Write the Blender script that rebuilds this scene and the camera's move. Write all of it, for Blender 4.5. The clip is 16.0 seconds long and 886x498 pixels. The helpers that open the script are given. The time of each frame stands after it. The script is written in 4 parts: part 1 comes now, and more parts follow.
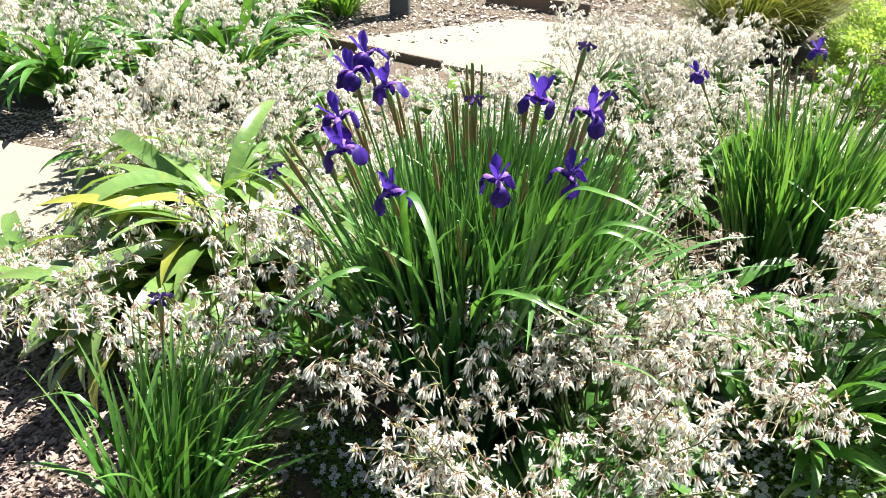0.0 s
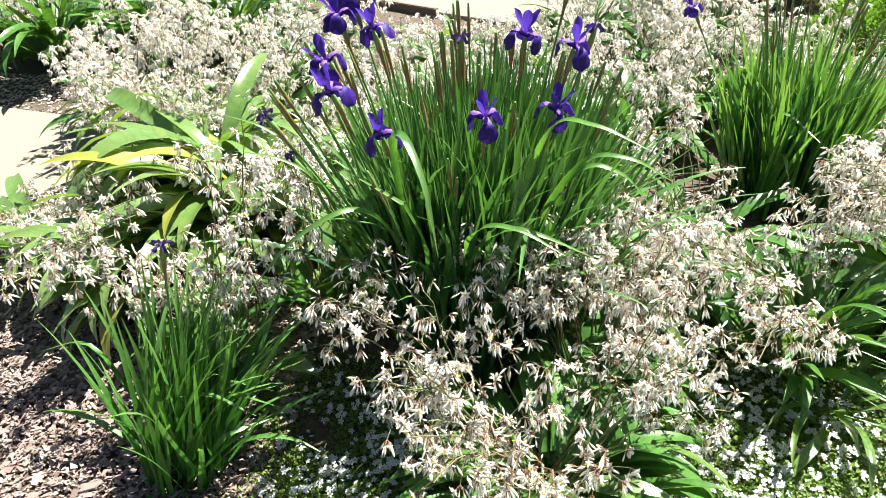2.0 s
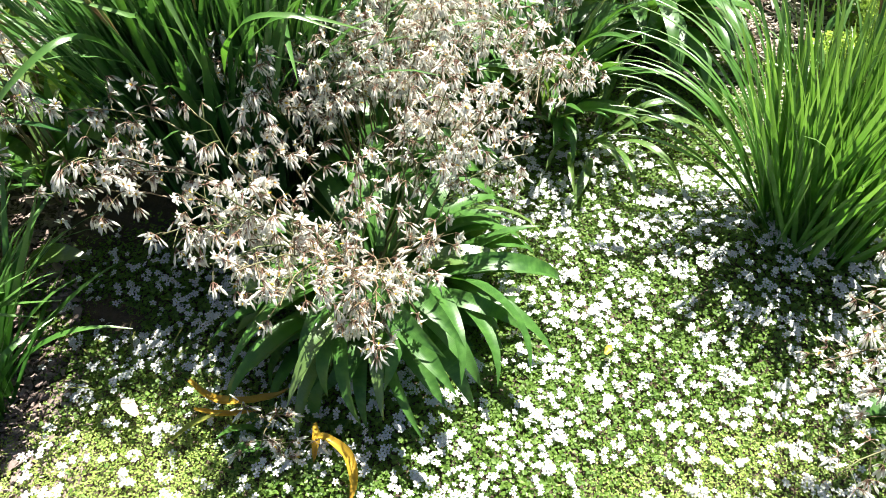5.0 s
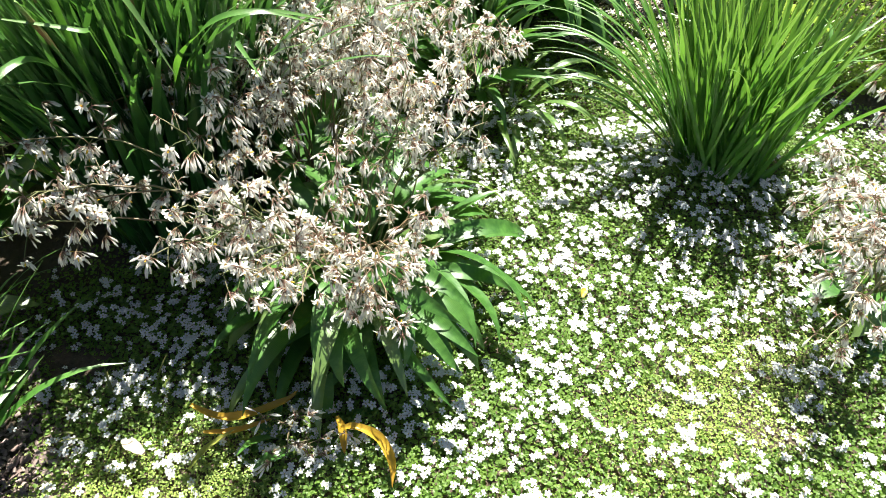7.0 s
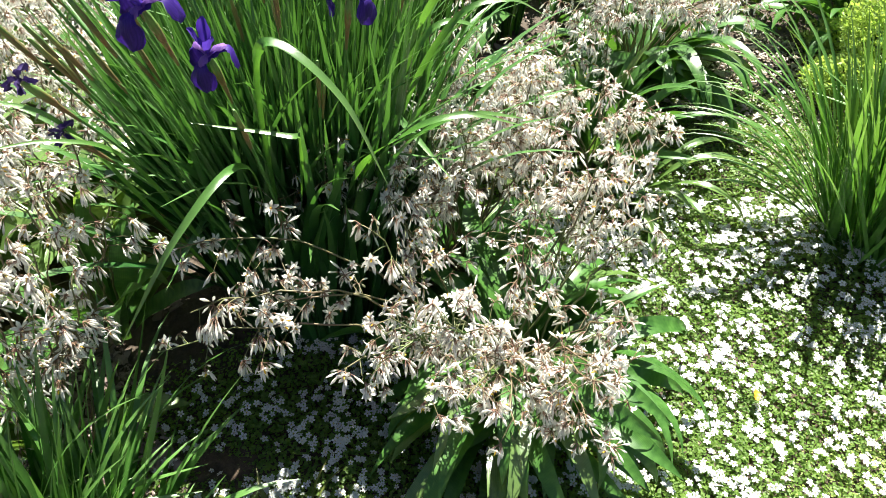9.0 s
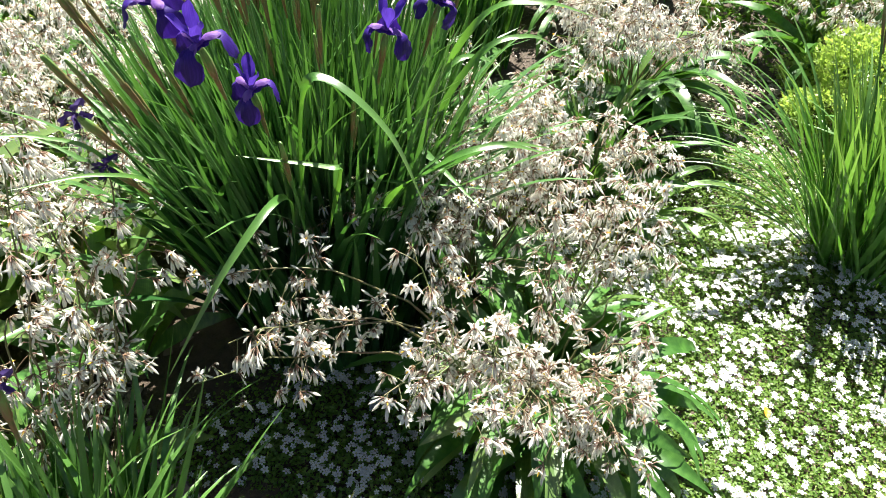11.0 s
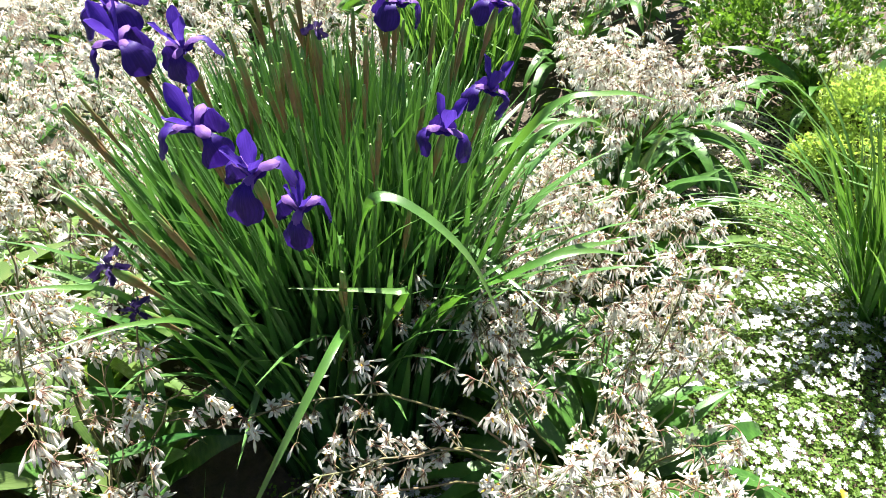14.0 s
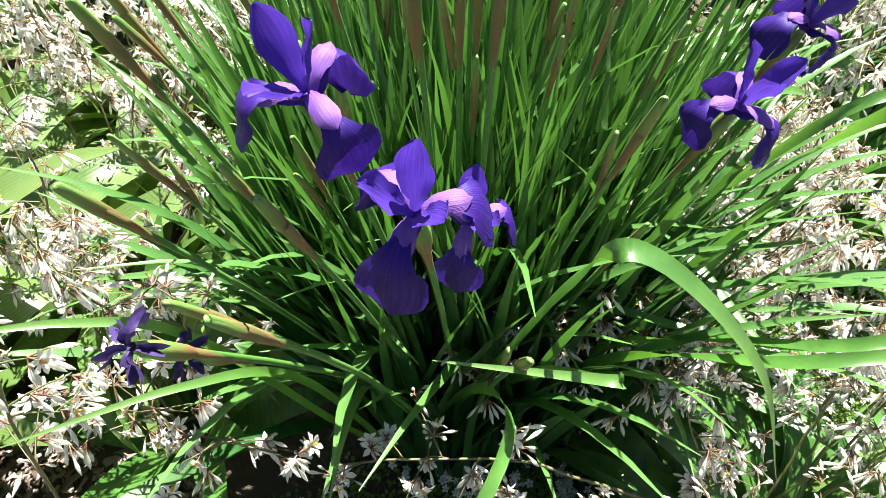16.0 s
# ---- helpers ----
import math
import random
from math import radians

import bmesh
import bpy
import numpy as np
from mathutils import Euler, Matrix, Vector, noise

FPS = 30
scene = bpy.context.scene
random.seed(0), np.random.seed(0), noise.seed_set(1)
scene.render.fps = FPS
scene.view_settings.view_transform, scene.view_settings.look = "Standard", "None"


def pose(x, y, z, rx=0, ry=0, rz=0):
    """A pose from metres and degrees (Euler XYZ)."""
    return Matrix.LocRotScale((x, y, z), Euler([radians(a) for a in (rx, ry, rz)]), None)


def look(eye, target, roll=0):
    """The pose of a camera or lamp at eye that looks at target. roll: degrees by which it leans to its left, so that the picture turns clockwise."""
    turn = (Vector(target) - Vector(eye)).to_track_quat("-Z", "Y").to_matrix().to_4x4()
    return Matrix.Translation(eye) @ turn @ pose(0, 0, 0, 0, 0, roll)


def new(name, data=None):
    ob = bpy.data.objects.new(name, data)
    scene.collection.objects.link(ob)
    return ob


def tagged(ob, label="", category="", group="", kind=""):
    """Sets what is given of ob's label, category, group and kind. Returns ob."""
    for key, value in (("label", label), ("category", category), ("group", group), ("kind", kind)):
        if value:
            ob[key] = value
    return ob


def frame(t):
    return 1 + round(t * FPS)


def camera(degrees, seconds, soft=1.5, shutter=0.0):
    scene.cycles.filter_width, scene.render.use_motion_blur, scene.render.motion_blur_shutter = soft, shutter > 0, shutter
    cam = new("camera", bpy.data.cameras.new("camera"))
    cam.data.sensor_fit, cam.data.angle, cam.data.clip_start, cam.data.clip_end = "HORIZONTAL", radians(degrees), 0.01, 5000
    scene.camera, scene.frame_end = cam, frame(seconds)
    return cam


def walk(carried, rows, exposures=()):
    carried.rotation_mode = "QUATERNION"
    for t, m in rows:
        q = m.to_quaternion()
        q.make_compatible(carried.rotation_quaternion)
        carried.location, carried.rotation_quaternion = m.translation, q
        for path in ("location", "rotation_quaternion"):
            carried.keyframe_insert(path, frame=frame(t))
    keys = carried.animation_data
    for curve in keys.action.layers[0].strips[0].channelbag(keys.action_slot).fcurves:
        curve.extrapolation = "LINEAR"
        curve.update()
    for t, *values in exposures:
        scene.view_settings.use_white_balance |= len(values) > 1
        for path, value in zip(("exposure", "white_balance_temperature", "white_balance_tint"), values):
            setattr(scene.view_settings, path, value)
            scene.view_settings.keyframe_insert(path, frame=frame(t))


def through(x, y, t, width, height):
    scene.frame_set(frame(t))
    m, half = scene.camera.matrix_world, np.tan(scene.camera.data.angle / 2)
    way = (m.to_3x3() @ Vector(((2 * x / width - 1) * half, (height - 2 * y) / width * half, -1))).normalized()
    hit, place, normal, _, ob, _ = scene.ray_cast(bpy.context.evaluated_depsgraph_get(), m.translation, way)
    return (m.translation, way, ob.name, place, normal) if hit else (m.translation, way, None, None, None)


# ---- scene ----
cam = camera(67.2, 16.0, soft=0.8)
PATH = [
    (0, (0.088, 0.14, 1.507), (-0.022, 1.925, 0.613), 0.9),
    (0.5, (0.09, 0.122, 1.501), (-0.028, 1.905, 0.603), 0.4),
    (1, (0.096, 0.119, 1.488), (-0.05, 1.877, 0.545), -0.5),
    (1.5, (0.114, 0.099, 1.491), (-0.019, 1.822, 0.484), -0.9),
    (2, (0.128, 0.093, 1.484), (-0.003, 1.815, 0.475), -1.6),
    (2.5, (0.133, 0.073, 1.46), (0.042, 1.759, 0.388), -2.5),
    (3, (0.129, 0.065, 1.438), (0.083, 1.755, 0.369), -0.9),
    (3.5, (0.113, 0.077, 1.416), (0.094, 1.678, 0.216), 0.3),
    (4, (0.069, 0.115, 1.408), (0.197, 1.662, 0.147), 0.4),
    (4.5, (-0.009, 0.16, 1.397), (0.374, 1.644, 0.111), -0.4),
    (5, (0.007, 0.125, 1.364), (0.544, 1.442, -0.043), -1.5),
    (5.2, (0.028, 0.098, 1.375), (0.616, 1.39, -0.033), -2.0),
    (7.3, (-0.291, 0.25, 1.366), (0.576, 1.343, -0.067), -0.3),
    (7.5, (-0.309, 0.288, 1.362), (0.525, 1.394, -0.08), 0.3),
    (8, (-0.322, 0.384, 1.339), (0.418, 1.514, -0.136), -2.2),
    (8.5, (-0.352, 0.47, 1.352), (0.39, 1.591, -0.128), -1.7),
    (9, (-0.426, 0.519, 1.401), (0.44, 1.743, 0.078), -1.9),
    (9.2, (-0.459, 0.532, 1.406), (0.452, 1.77, 0.127), -1.2),
    (11.3, (-0.546, 0.573, 1.419), (0.455, 1.77, 0.17), -0.8),
    (11.5, (-0.549, 0.575, 1.421), (0.467, 1.759, 0.17), -0.9),
    (12, (-0.574, 0.581, 1.428), (0.46, 1.767, 0.193), 0.0),
    (12.5, (-0.608, 0.599, 1.439), (0.423, 1.818, 0.234), 0.4),
    (13, (-0.606, 0.651, 1.444), (0.438, 1.847, 0.227), 1.0),
    (13.5, (-0.577, 0.74, 1.435), (0.504, 1.938, 0.254), -0.3),
    (14, (-0.548, 0.837, 1.454), (0.555, 2.016, 0.274), -1.7),
    (14.5, (-0.544, 0.978, 1.45), (0.605, 2.072, 0.232), -1.5),
    (15, (-0.544, 1.106, 1.436), (0.615, 2.109, 0.151), -1.7),
    (15.5, (-0.472, 1.188, 1.378), (0.51, 2.194, -0.045), -0.9),
    (16, (-0.364, 1.288, 1.341), (0.37, 2.356, -0.183), 1.6),
]
# The clip's camera meters the picture: darker over the sunlit ground cover, brighter close to the iris.
EXPOSURES = [(0.0, 2.09), (2.5, 2.03), (5.0, 1.94), (8.0, 1.90), (12.0, 1.98), (14.0, 2.11), (16.0, 2.22)]
walk(cam, [(t, look(eye, target, roll)) for t, eye, target, roll in PATH], EXPOSURES)

# ---- light ----
SUN_AZIMUTH, SUN_HEIGHT = 49.0, 63.5
world = bpy.data.worlds.new("sky")
scene.world = world
world.use_nodes = True
sky = world.node_tree.nodes.new("ShaderNodeTexSky")
sky.sky_type = "NISHITA"
sky.sun_disc = False
sky.sun_elevation = radians(SUN_HEIGHT)
sky.sun_rotation = radians(SUN_AZIMUTH)
world.node_tree.nodes["Background"].inputs["Strength"].default_value = 0.030
world.node_tree.links.new(sky.outputs[0], world.node_tree.nodes["Background"].inputs["Color"])
sun = new("sun", bpy.data.lights.new("sun", "SUN"))
sun.data.energy, sun.data.angle, sun.data.color = 5.0, radians(0.5), (1.0, 0.975, 0.865)
to_sun = Vector((math.sin(radians(SUN_AZIMUTH)) * math.cos(radians(SUN_HEIGHT)),
                 math.cos(radians(SUN_AZIMUTH)) * math.cos(radians(SUN_HEIGHT)), math.sin(radians(SUN_HEIGHT))))
sun.matrix_world = look(to_sun * 30, (0, 0, 0))


# ---- materials ----
def material(name):
    m = bpy.data.materials.new(name)
    m.use_nodes = True
    m.node_tree.nodes.clear()
    return m, m.node_tree.nodes, m.node_tree.links


def node(nodes, kind, **values):
    n = nodes.new(kind)
    for key, value in values.items():
        n.inputs[key.replace("_", " ")].default_value = value
    return n


def mix_colour(nodes, links, fac, a, b, how="MIX"):
    n = nodes.new("ShaderNodeMix")
    n.data_type, n.blend_type = "RGBA", how
    for socket, value in ((n.inputs[0], fac), (n.inputs[6], a), (n.inputs[7], b)):
        if isinstance(value, bpy.types.NodeSocket):
            links.new(value, socket)
        elif isinstance(value, tuple):
            socket.default_value = (*value, 1)
        else:
            socket.default_value = value
    return n.outputs[2]


def ramp(nodes, links, source, low, high):
    n = nodes.new("ShaderNodeMapRange")
    links.new(source, n.inputs[0])
    n.inputs[1].default_value, n.inputs[2].default_value = low, high
    return n.outputs[0]


def leaf_material(name, dark, light, tip=None, glow=0.4, rough=0.38, veins=26.0, per="object", blotch=None, gloss=0.5, through=(1.55, 1.5, 0.75)):
    """A thin leaf: glossy skin, light coming through, lengthwise veins, colour that differs leaf by leaf."""
    m, nodes, links = material(name)
    out = nodes.new("ShaderNodeOutputMaterial")
    uv = nodes.new("ShaderNodeTexCoord")
    if per == "object":
        chance = nodes.new("ShaderNodeObjectInfo").outputs["Random"]
    else:
        chance = nodes.new("ShaderNodeNewGeometry").outputs["Random Per Island"]
    colour = mix_colour(nodes, links, chance, dark, light)
    split = nodes.new("ShaderNodeSeparateXYZ")
    links.new(uv.outputs["UV"], split.inputs[0])
    grain = node(nodes, "ShaderNodeTexNoise", Scale=30.0, Detail=4.0)
    links.new(uv.outputs["Object"], grain.inputs["Vector"])
    colour = mix_colour(nodes, links, ramp(nodes, links, grain.outputs[0], 0.35, 0.75), colour,
                        tuple(min(1, c * 1.25) for c in light), "MIX")
    # Colour shifts towards the tip; on the irises it paints in sunlit tops.
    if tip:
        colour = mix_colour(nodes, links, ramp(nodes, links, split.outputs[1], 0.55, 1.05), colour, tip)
    if blotch:
        spots = node(nodes, "ShaderNodeTexNoise", Scale=7.0, Detail=3.0)
        links.new(uv.outputs["Object"], spots.inputs["Vector"])
        colour = mix_colour(nodes, links, ramp(nodes, links, spots.outputs[0], 0.58, 0.72), colour, blotch)
    wave = nodes.new("ShaderNodeMath")
    wave.operation = "SINE"
    times = nodes.new("ShaderNodeMath")
    times.operation = "MULTIPLY"
    links.new(split.outputs[0], times.inputs[0])
    times.inputs[1].default_value = veins * 6.28
    links.new(times.outputs[0], wave.inputs[0])
    vein = ramp(nodes, links, wave.outputs[0], -1.0, 1.0)
    colour = mix_colour(nodes, links, ramp(nodes, links, wave.outputs[0], 9.0, -6.0), colour,
                        tuple(c * 0.6 for c in dark))
    bump = node(nodes, "ShaderNodeBump", Strength=0.12, Distance=0.001)
    links.new(vein, bump.inputs["Height"])
    skin = node(nodes, "ShaderNodeBsdfPrincipled", Roughness=rough)
    skin.inputs["Specular IOR Level"].default_value = gloss
    links.new(colour, skin.inputs["Base Color"])
    links.new(bump.outputs[0], skin.inputs["Normal"])
    back = nodes.new("ShaderNodeBsdfTranslucent")
    links.new(mix_colour(nodes, links, 1.0, colour, through, "MULTIPLY"), back.inputs["Color"])
    mix = node(nodes, "ShaderNodeMixShader")
    mix.inputs[0].default_value = glow
    links.new(skin.outputs[0], mix.inputs[1])
    links.new(back.outputs[0], mix.inputs[2])
    links.new(mix.outputs[0], out.inputs["Surface"])
    return m


def petal_material(name, dark, light, glow=0.35, rough=0.55, along=True, veined=False, root=None):
    """A petal: soft skin with light through it, lighter towards its base."""
    m, nodes, links = material(name)
    out = nodes.new("ShaderNodeOutputMaterial")
    uv = nodes.new("ShaderNodeTexCoord")
    island = nodes.new("ShaderNodeNewGeometry").outputs["Random Per Island"]
    split = nodes.new("ShaderNodeSeparateXYZ")
    links.new(uv.outputs["UV"], split.inputs[0])
    grain = node(nodes, "ShaderNodeTexNoise", Scale=60.0, Detail=3.0)
    links.new(uv.outputs["Object"], grain.inputs["Vector"])
    fac = ramp(nodes, links, split.outputs[1], 0.0, 0.8) if along else island
    colour = mix_colour(nodes, links, fac, light, dark)
    colour = mix_colour(nodes, links, ramp(nodes, links, grain.outputs[0], 0.3, 0.9), colour, light)
    if root:
        colour = mix_colour(nodes, links, ramp(nodes, links, split.outputs[1], 0.03, 0.32), root, colour)
    lines = node(nodes, "ShaderNodeTexNoise", Scale=1.0, Detail=2.0)
    stretch = nodes.new("ShaderNodeMapping")
    stretch.inputs["Scale"].default_value = (26, 2.0, 1)
    links.new(uv.outputs["UV"], stretch.inputs["Vector"])
    links.new(stretch.outputs[0], lines.inputs["Vector"])
    vein = ramp(nodes, links, lines.outputs[0], 0.42, 0.7)
    if veined:
        colour = mix_colour(nodes, links, vein, colour, tuple(c * 0.8 for c in dark))
    relief = node(nodes, "ShaderNodeBump", Strength=0.5, Distance=0.0012)
    links.new(lines.outputs[0], relief.inputs["Height"])
    skin = node(nodes, "ShaderNodeBsdfPrincipled", Roughness=rough)
    skin.inputs["Specular IOR Level"].default_value = 0.3
    links.new(colour, skin.inputs["Base Color"])
    links.new(relief.outputs[0], skin.inputs["Normal"])
    back = nodes.new("ShaderNodeBsdfTranslucent")
    links.new(colour, back.inputs["Color"])
    mix = nodes.new("ShaderNodeMixShader")
    mix.inputs[0].default_value = glow
    links.new(skin.outputs[0], mix.inputs[1])
    links.new(back.outputs[0], mix.inputs[2])
    links.new(mix.outputs[0], out.inputs["Surface"])
    return m


def rough_material(name, colours, scale=40.0, rough=0.85, bump=0.5, depth=0.004, per=None, stretch=(1, 1, 1), coarse=3.0):
    """Earth, bark, timber, concrete: two scales of noise between three colours, with relief."""
    m, nodes, links = material(name)
    out = nodes.new("ShaderNodeOutputMaterial")
    co = nodes.new("ShaderNodeTexCoord")
    mapping = nodes.new("ShaderNodeMapping")
    mapping.inputs["Scale"].default_value = stretch
    links.new(co.outputs["Object"], mapping.inputs["Vector"])
    fine = node(nodes, "ShaderNodeTexNoise", Scale=scale, Detail=8.0, Roughness=0.65)
    wide = node(nodes, "ShaderNodeTexNoise", Scale=coarse, Detail=4.0)
    links.new(mapping.outputs[0], fine.inputs["Vector"])
    links.new(co.outputs["Object"], wide.inputs["Vector"])
    colour = mix_colour(nodes, links, ramp(nodes, links, fine.outputs[0], 0.3, 0.7), colours[0], colours[1])
    second = ramp(nodes, links, wide.outputs[0], 0.4, 0.65)
    if per == "island":
        second = nodes.new("ShaderNodeNewGeometry").outputs["Random Per Island"]
    elif per == "object":
        second = nodes.new("ShaderNodeObjectInfo").outputs["Random"]
    colour = mix_colour(nodes, links, second, colour, colours[2])
    if per:
        colour = mix_colour(nodes, links, ramp(nodes, links, fine.outputs[0], 0.45, 0.9), colour, colours[0])
    relief = node(nodes, "ShaderNodeBump", Strength=bump, Distance=depth)
    links.new(fine.outputs[0], relief.inputs["Height"])
    skin = node(nodes, "ShaderNodeBsdfPrincipled", Roughness=rough)
    links.new(colour, skin.inputs["Base Color"])
    links.new(relief.outputs[0], skin.inputs["Normal"])
    links.new(skin.outputs[0], out.inputs["Surface"])
    return m


def pod_material(name, green, pale, brown):
    """A seed pod or sheath: lengthwise ribs, green towards the top, dry brown streaks from its foot up."""
    m, nodes, links = material(name)
    out = nodes.new("ShaderNodeOutputMaterial")
    co = nodes.new("ShaderNodeTexCoord")
    split = nodes.new("ShaderNodeSeparateXYZ")
    links.new(co.outputs["UV"], split.inputs[0])
    stretch = nodes.new("ShaderNodeMapping")
    stretch.inputs["Scale"].default_value = (9, 1.6, 1)
    links.new(co.outputs["UV"], stretch.inputs["Vector"])
    ribs = node(nodes, "ShaderNodeTexNoise", Scale=1.0, Detail=5.0)
    links.new(stretch.outputs[0], ribs.inputs["Vector"])
    spots = node(nodes, "ShaderNodeTexNoise", Scale=55.0, Detail=3.0)
    links.new(co.outputs["Object"], spots.inputs["Vector"])
    colour = mix_colour(nodes, links, ramp(nodes, links, ribs.outputs[0], 0.3, 0.7), green, pale)
    foot = nodes.new("ShaderNodeMath")
    foot.operation = "SUBTRACT"
    links.new(ribs.outputs[0], foot.inputs[0])
    links.new(split.outputs[1], foot.inputs[1])
    colour = mix_colour(nodes, links, ramp(nodes, links, foot.outputs[0], -0.05, 0.25), colour, brown)
    colour = mix_colour(nodes, links, ramp(nodes, links, spots.outputs[0], 0.62, 0.78), colour, brown)
    colour = mix_colour(nodes, links, ramp(nodes, links, split.outputs[1], 0.93, 0.99), colour, (0.42, 0.38, 0.20))
    relief = node(nodes, "ShaderNodeBump", Strength=0.5, Distance=0.001)
    links.new(ribs.outputs[0], relief.inputs["Height"])
    skin = node(nodes, "ShaderNodeBsdfPrincipled", Roughness=0.5)
    links.new(colour, skin.inputs["Base Color"])
    links.new(relief.outputs[0], skin.inputs["Normal"])
    links.new(skin.outputs[0], out.inputs["Surface"])
    return m


# Main iris: self-shade painted as dark blade bodies, sunlit tops as bright tips.
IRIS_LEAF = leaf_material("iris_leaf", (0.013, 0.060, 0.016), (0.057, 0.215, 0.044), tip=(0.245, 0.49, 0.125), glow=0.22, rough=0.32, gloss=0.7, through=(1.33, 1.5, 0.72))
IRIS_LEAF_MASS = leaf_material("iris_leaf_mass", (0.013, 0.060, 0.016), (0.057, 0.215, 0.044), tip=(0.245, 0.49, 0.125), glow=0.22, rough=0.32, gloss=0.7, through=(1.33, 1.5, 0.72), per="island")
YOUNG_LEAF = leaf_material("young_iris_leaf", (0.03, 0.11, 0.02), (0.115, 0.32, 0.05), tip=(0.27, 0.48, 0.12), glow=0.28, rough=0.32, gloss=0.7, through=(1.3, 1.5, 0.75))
FRESH_LEAF = leaf_material("fresh_iris_leaf", (0.055, 0.17, 0.03), (0.16, 0.37, 0.065), tip=(0.31, 0.48, 0.16), glow=0.34, rough=0.30, gloss=0.75)
LILY_LEAF = leaf_material("lily_leaf", (0.042, 0.13, 0.024), (0.13, 0.295, 0.06), glow=0.28, rough=0.34, veins=14.0, gloss=0.45)
PALE_LEAF = leaf_material("pale_lily_leaf", (0.085, 0.19, 0.045), (0.23, 0.35, 0.10), tip=(0.32, 0.41, 0.14), glow=0.34, rough=0.24, veins=12.0, blotch=(0.36, 0.37, 0.07), gloss=0.9)
YELLOW_LEAF = leaf_material("yellowed_leaf", (0.55, 0.33, 0.03), (0.62, 0.42, 0.05), tip=(0.42, 0.22, 0.04), glow=0.35, veins=10.0)
YELLOWING = leaf_material("yellowing_leaf", (0.27, 0.33, 0.06), (0.40, 0.42, 0.08), tip=(0.45, 0.38, 0.08), glow=0.36, veins=12.0)
DRY_LEAF = leaf_material("dry_leaf", (0.42, 0.36, 0.28), (0.6, 0.54, 0.46), glow=0.15, rough=0.7, veins=8.0)
SHRUB_LEAF = leaf_material("shrub_leaf", (0.08, 0.18, 0.03), (0.19, 0.35, 0.06), glow=0.4, per="island", veins=2.0)
GOLD_LEAF = leaf_material("golden_leaf", (0.30, 0.45, 0.11), (0.46, 0.60, 0.23), glow=0.42, per="island", veins=2.0)
MAT_LEAF = leaf_material("ground_cover_leaf", (0.085, 0.19, 0.03), (0.28, 0.41, 0.085), glow=0.42, per="island", veins=1.0, rough=0.45)
LIME_LEAF = leaf_material("lime_mat_leaf", (0.28, 0.39, 0.085), (0.44, 0.54, 0.16), glow=0.35, per="island", veins=1.0, rough=0.5)
GRASS_LEAF = leaf_material("tussock_leaf", (0.10, 0.15, 0.03), (0.26, 0.28, 0.08), tip=(0.36, 0.28, 0.12), glow=0.3, per="island", veins=3.0)
WHITE_PETAL = petal_material("white_petal", (0.88, 0.87, 0.83), (0.85, 0.825, 0.765), glow=0.46, root=(0.52, 0.35, 0.27))
SNOW_PETAL = petal_material("snow_white_petal", (0.72, 0.72, 0.715), (0.64, 0.65, 0.66), glow=0.3)
PEDICEL = rough_material("pedicel", [(0.15, 0.06, 0.05), (0.27, 0.14, 0.10), (0.19, 0.14, 0.07)], scale=90, rough=0.6, per="island")
LILY_STEM = rough_material("lily_stem", [(0.12, 0.10, 0.045), (0.17, 0.11, 0.07), (0.11, 0.16, 0.045)], scale=30, rough=0.55)
ANTHER = petal_material("yellow_anther", (0.75, 0.5, 0.04), (0.8, 0.6, 0.1), along=False)
VIOLET_FALL = petal_material("violet_fall", (0.026, 0.007, 0.155), (0.055, 0.018, 0.27), glow=0.3, veined=True)
VIOLET_STANDARD = petal_material("violet_standard", (0.072, 0.030, 0.35), (0.10, 0.045, 0.42), glow=0.38, veined=True)
LILAC_STYLE = petal_material("lilac_style", (0.30, 0.15, 0.50), (0.12, 0.035, 0.34), glow=0.3, veined=True)
WILTED_PETAL = petal_material("wilted_petal", (0.025, 0.015, 0.09), (0.07, 0.04, 0.16), glow=0.15, rough=0.7)
IRIS_STEM = rough_material("iris_stem", [(0.05, 0.15, 0.028), (0.09, 0.22, 0.04), (0.06, 0.17, 0.03)], scale=35, rough=0.5)
POD_GREEN = pod_material("pod_green", (0.075, 0.17, 0.035), (0.18, 0.31, 0.075), (0.19, 0.105, 0.045))
SHEATH = rough_material("brown_sheath", [(0.12, 0.10, 0.035), (0.24, 0.12, 0.05), (0.11, 0.14, 0.04)], scale=50, rough=0.7, stretch=(1, 1, 0.2), coarse=30.0)
SOIL = rough_material("soil", [(0.045, 0.03, 0.02), (0.11, 0.075, 0.05), (0.075, 0.055, 0.04)], scale=45, depth=0.02, bump=0.8)
BARK = rough_material("bark_chip", [(0.115, 0.075, 0.066), (0.22, 0.16, 0.142), (0.33, 0.262, 0.235)], scale=60, per="island", stretch=(1, 1, 3))
PALE_BARK = rough_material("bleached_bark_chip", [(0.24, 0.19, 0.15), (0.42, 0.36, 0.30), (0.56, 0.50, 0.44)], scale=60, per="island", stretch=(1, 1, 3))
CONCRETE = rough_material("concrete", [(0.16, 0.146, 0.117), (0.215, 0.197, 0.16), (0.185, 0.168, 0.133)], scale=70, rough=0.9, bump=0.25, depth=0.002, coarse=1.3)
TIMBER = rough_material("weathered_timber", [(0.09, 0.06, 0.045), (0.17, 0.12, 0.09), (0.12, 0.09, 0.07)], scale=25, stretch=(0.6, 12, 12))
POST_PAINT = rough_material("dark_post", [(0.025, 0.03, 0.04), (0.045, 0.05, 0.06), (0.03, 0.035, 0.045)], scale=30, rough=0.5, bump=0.2, depth=0.001)


# ---- mesh helpers ----


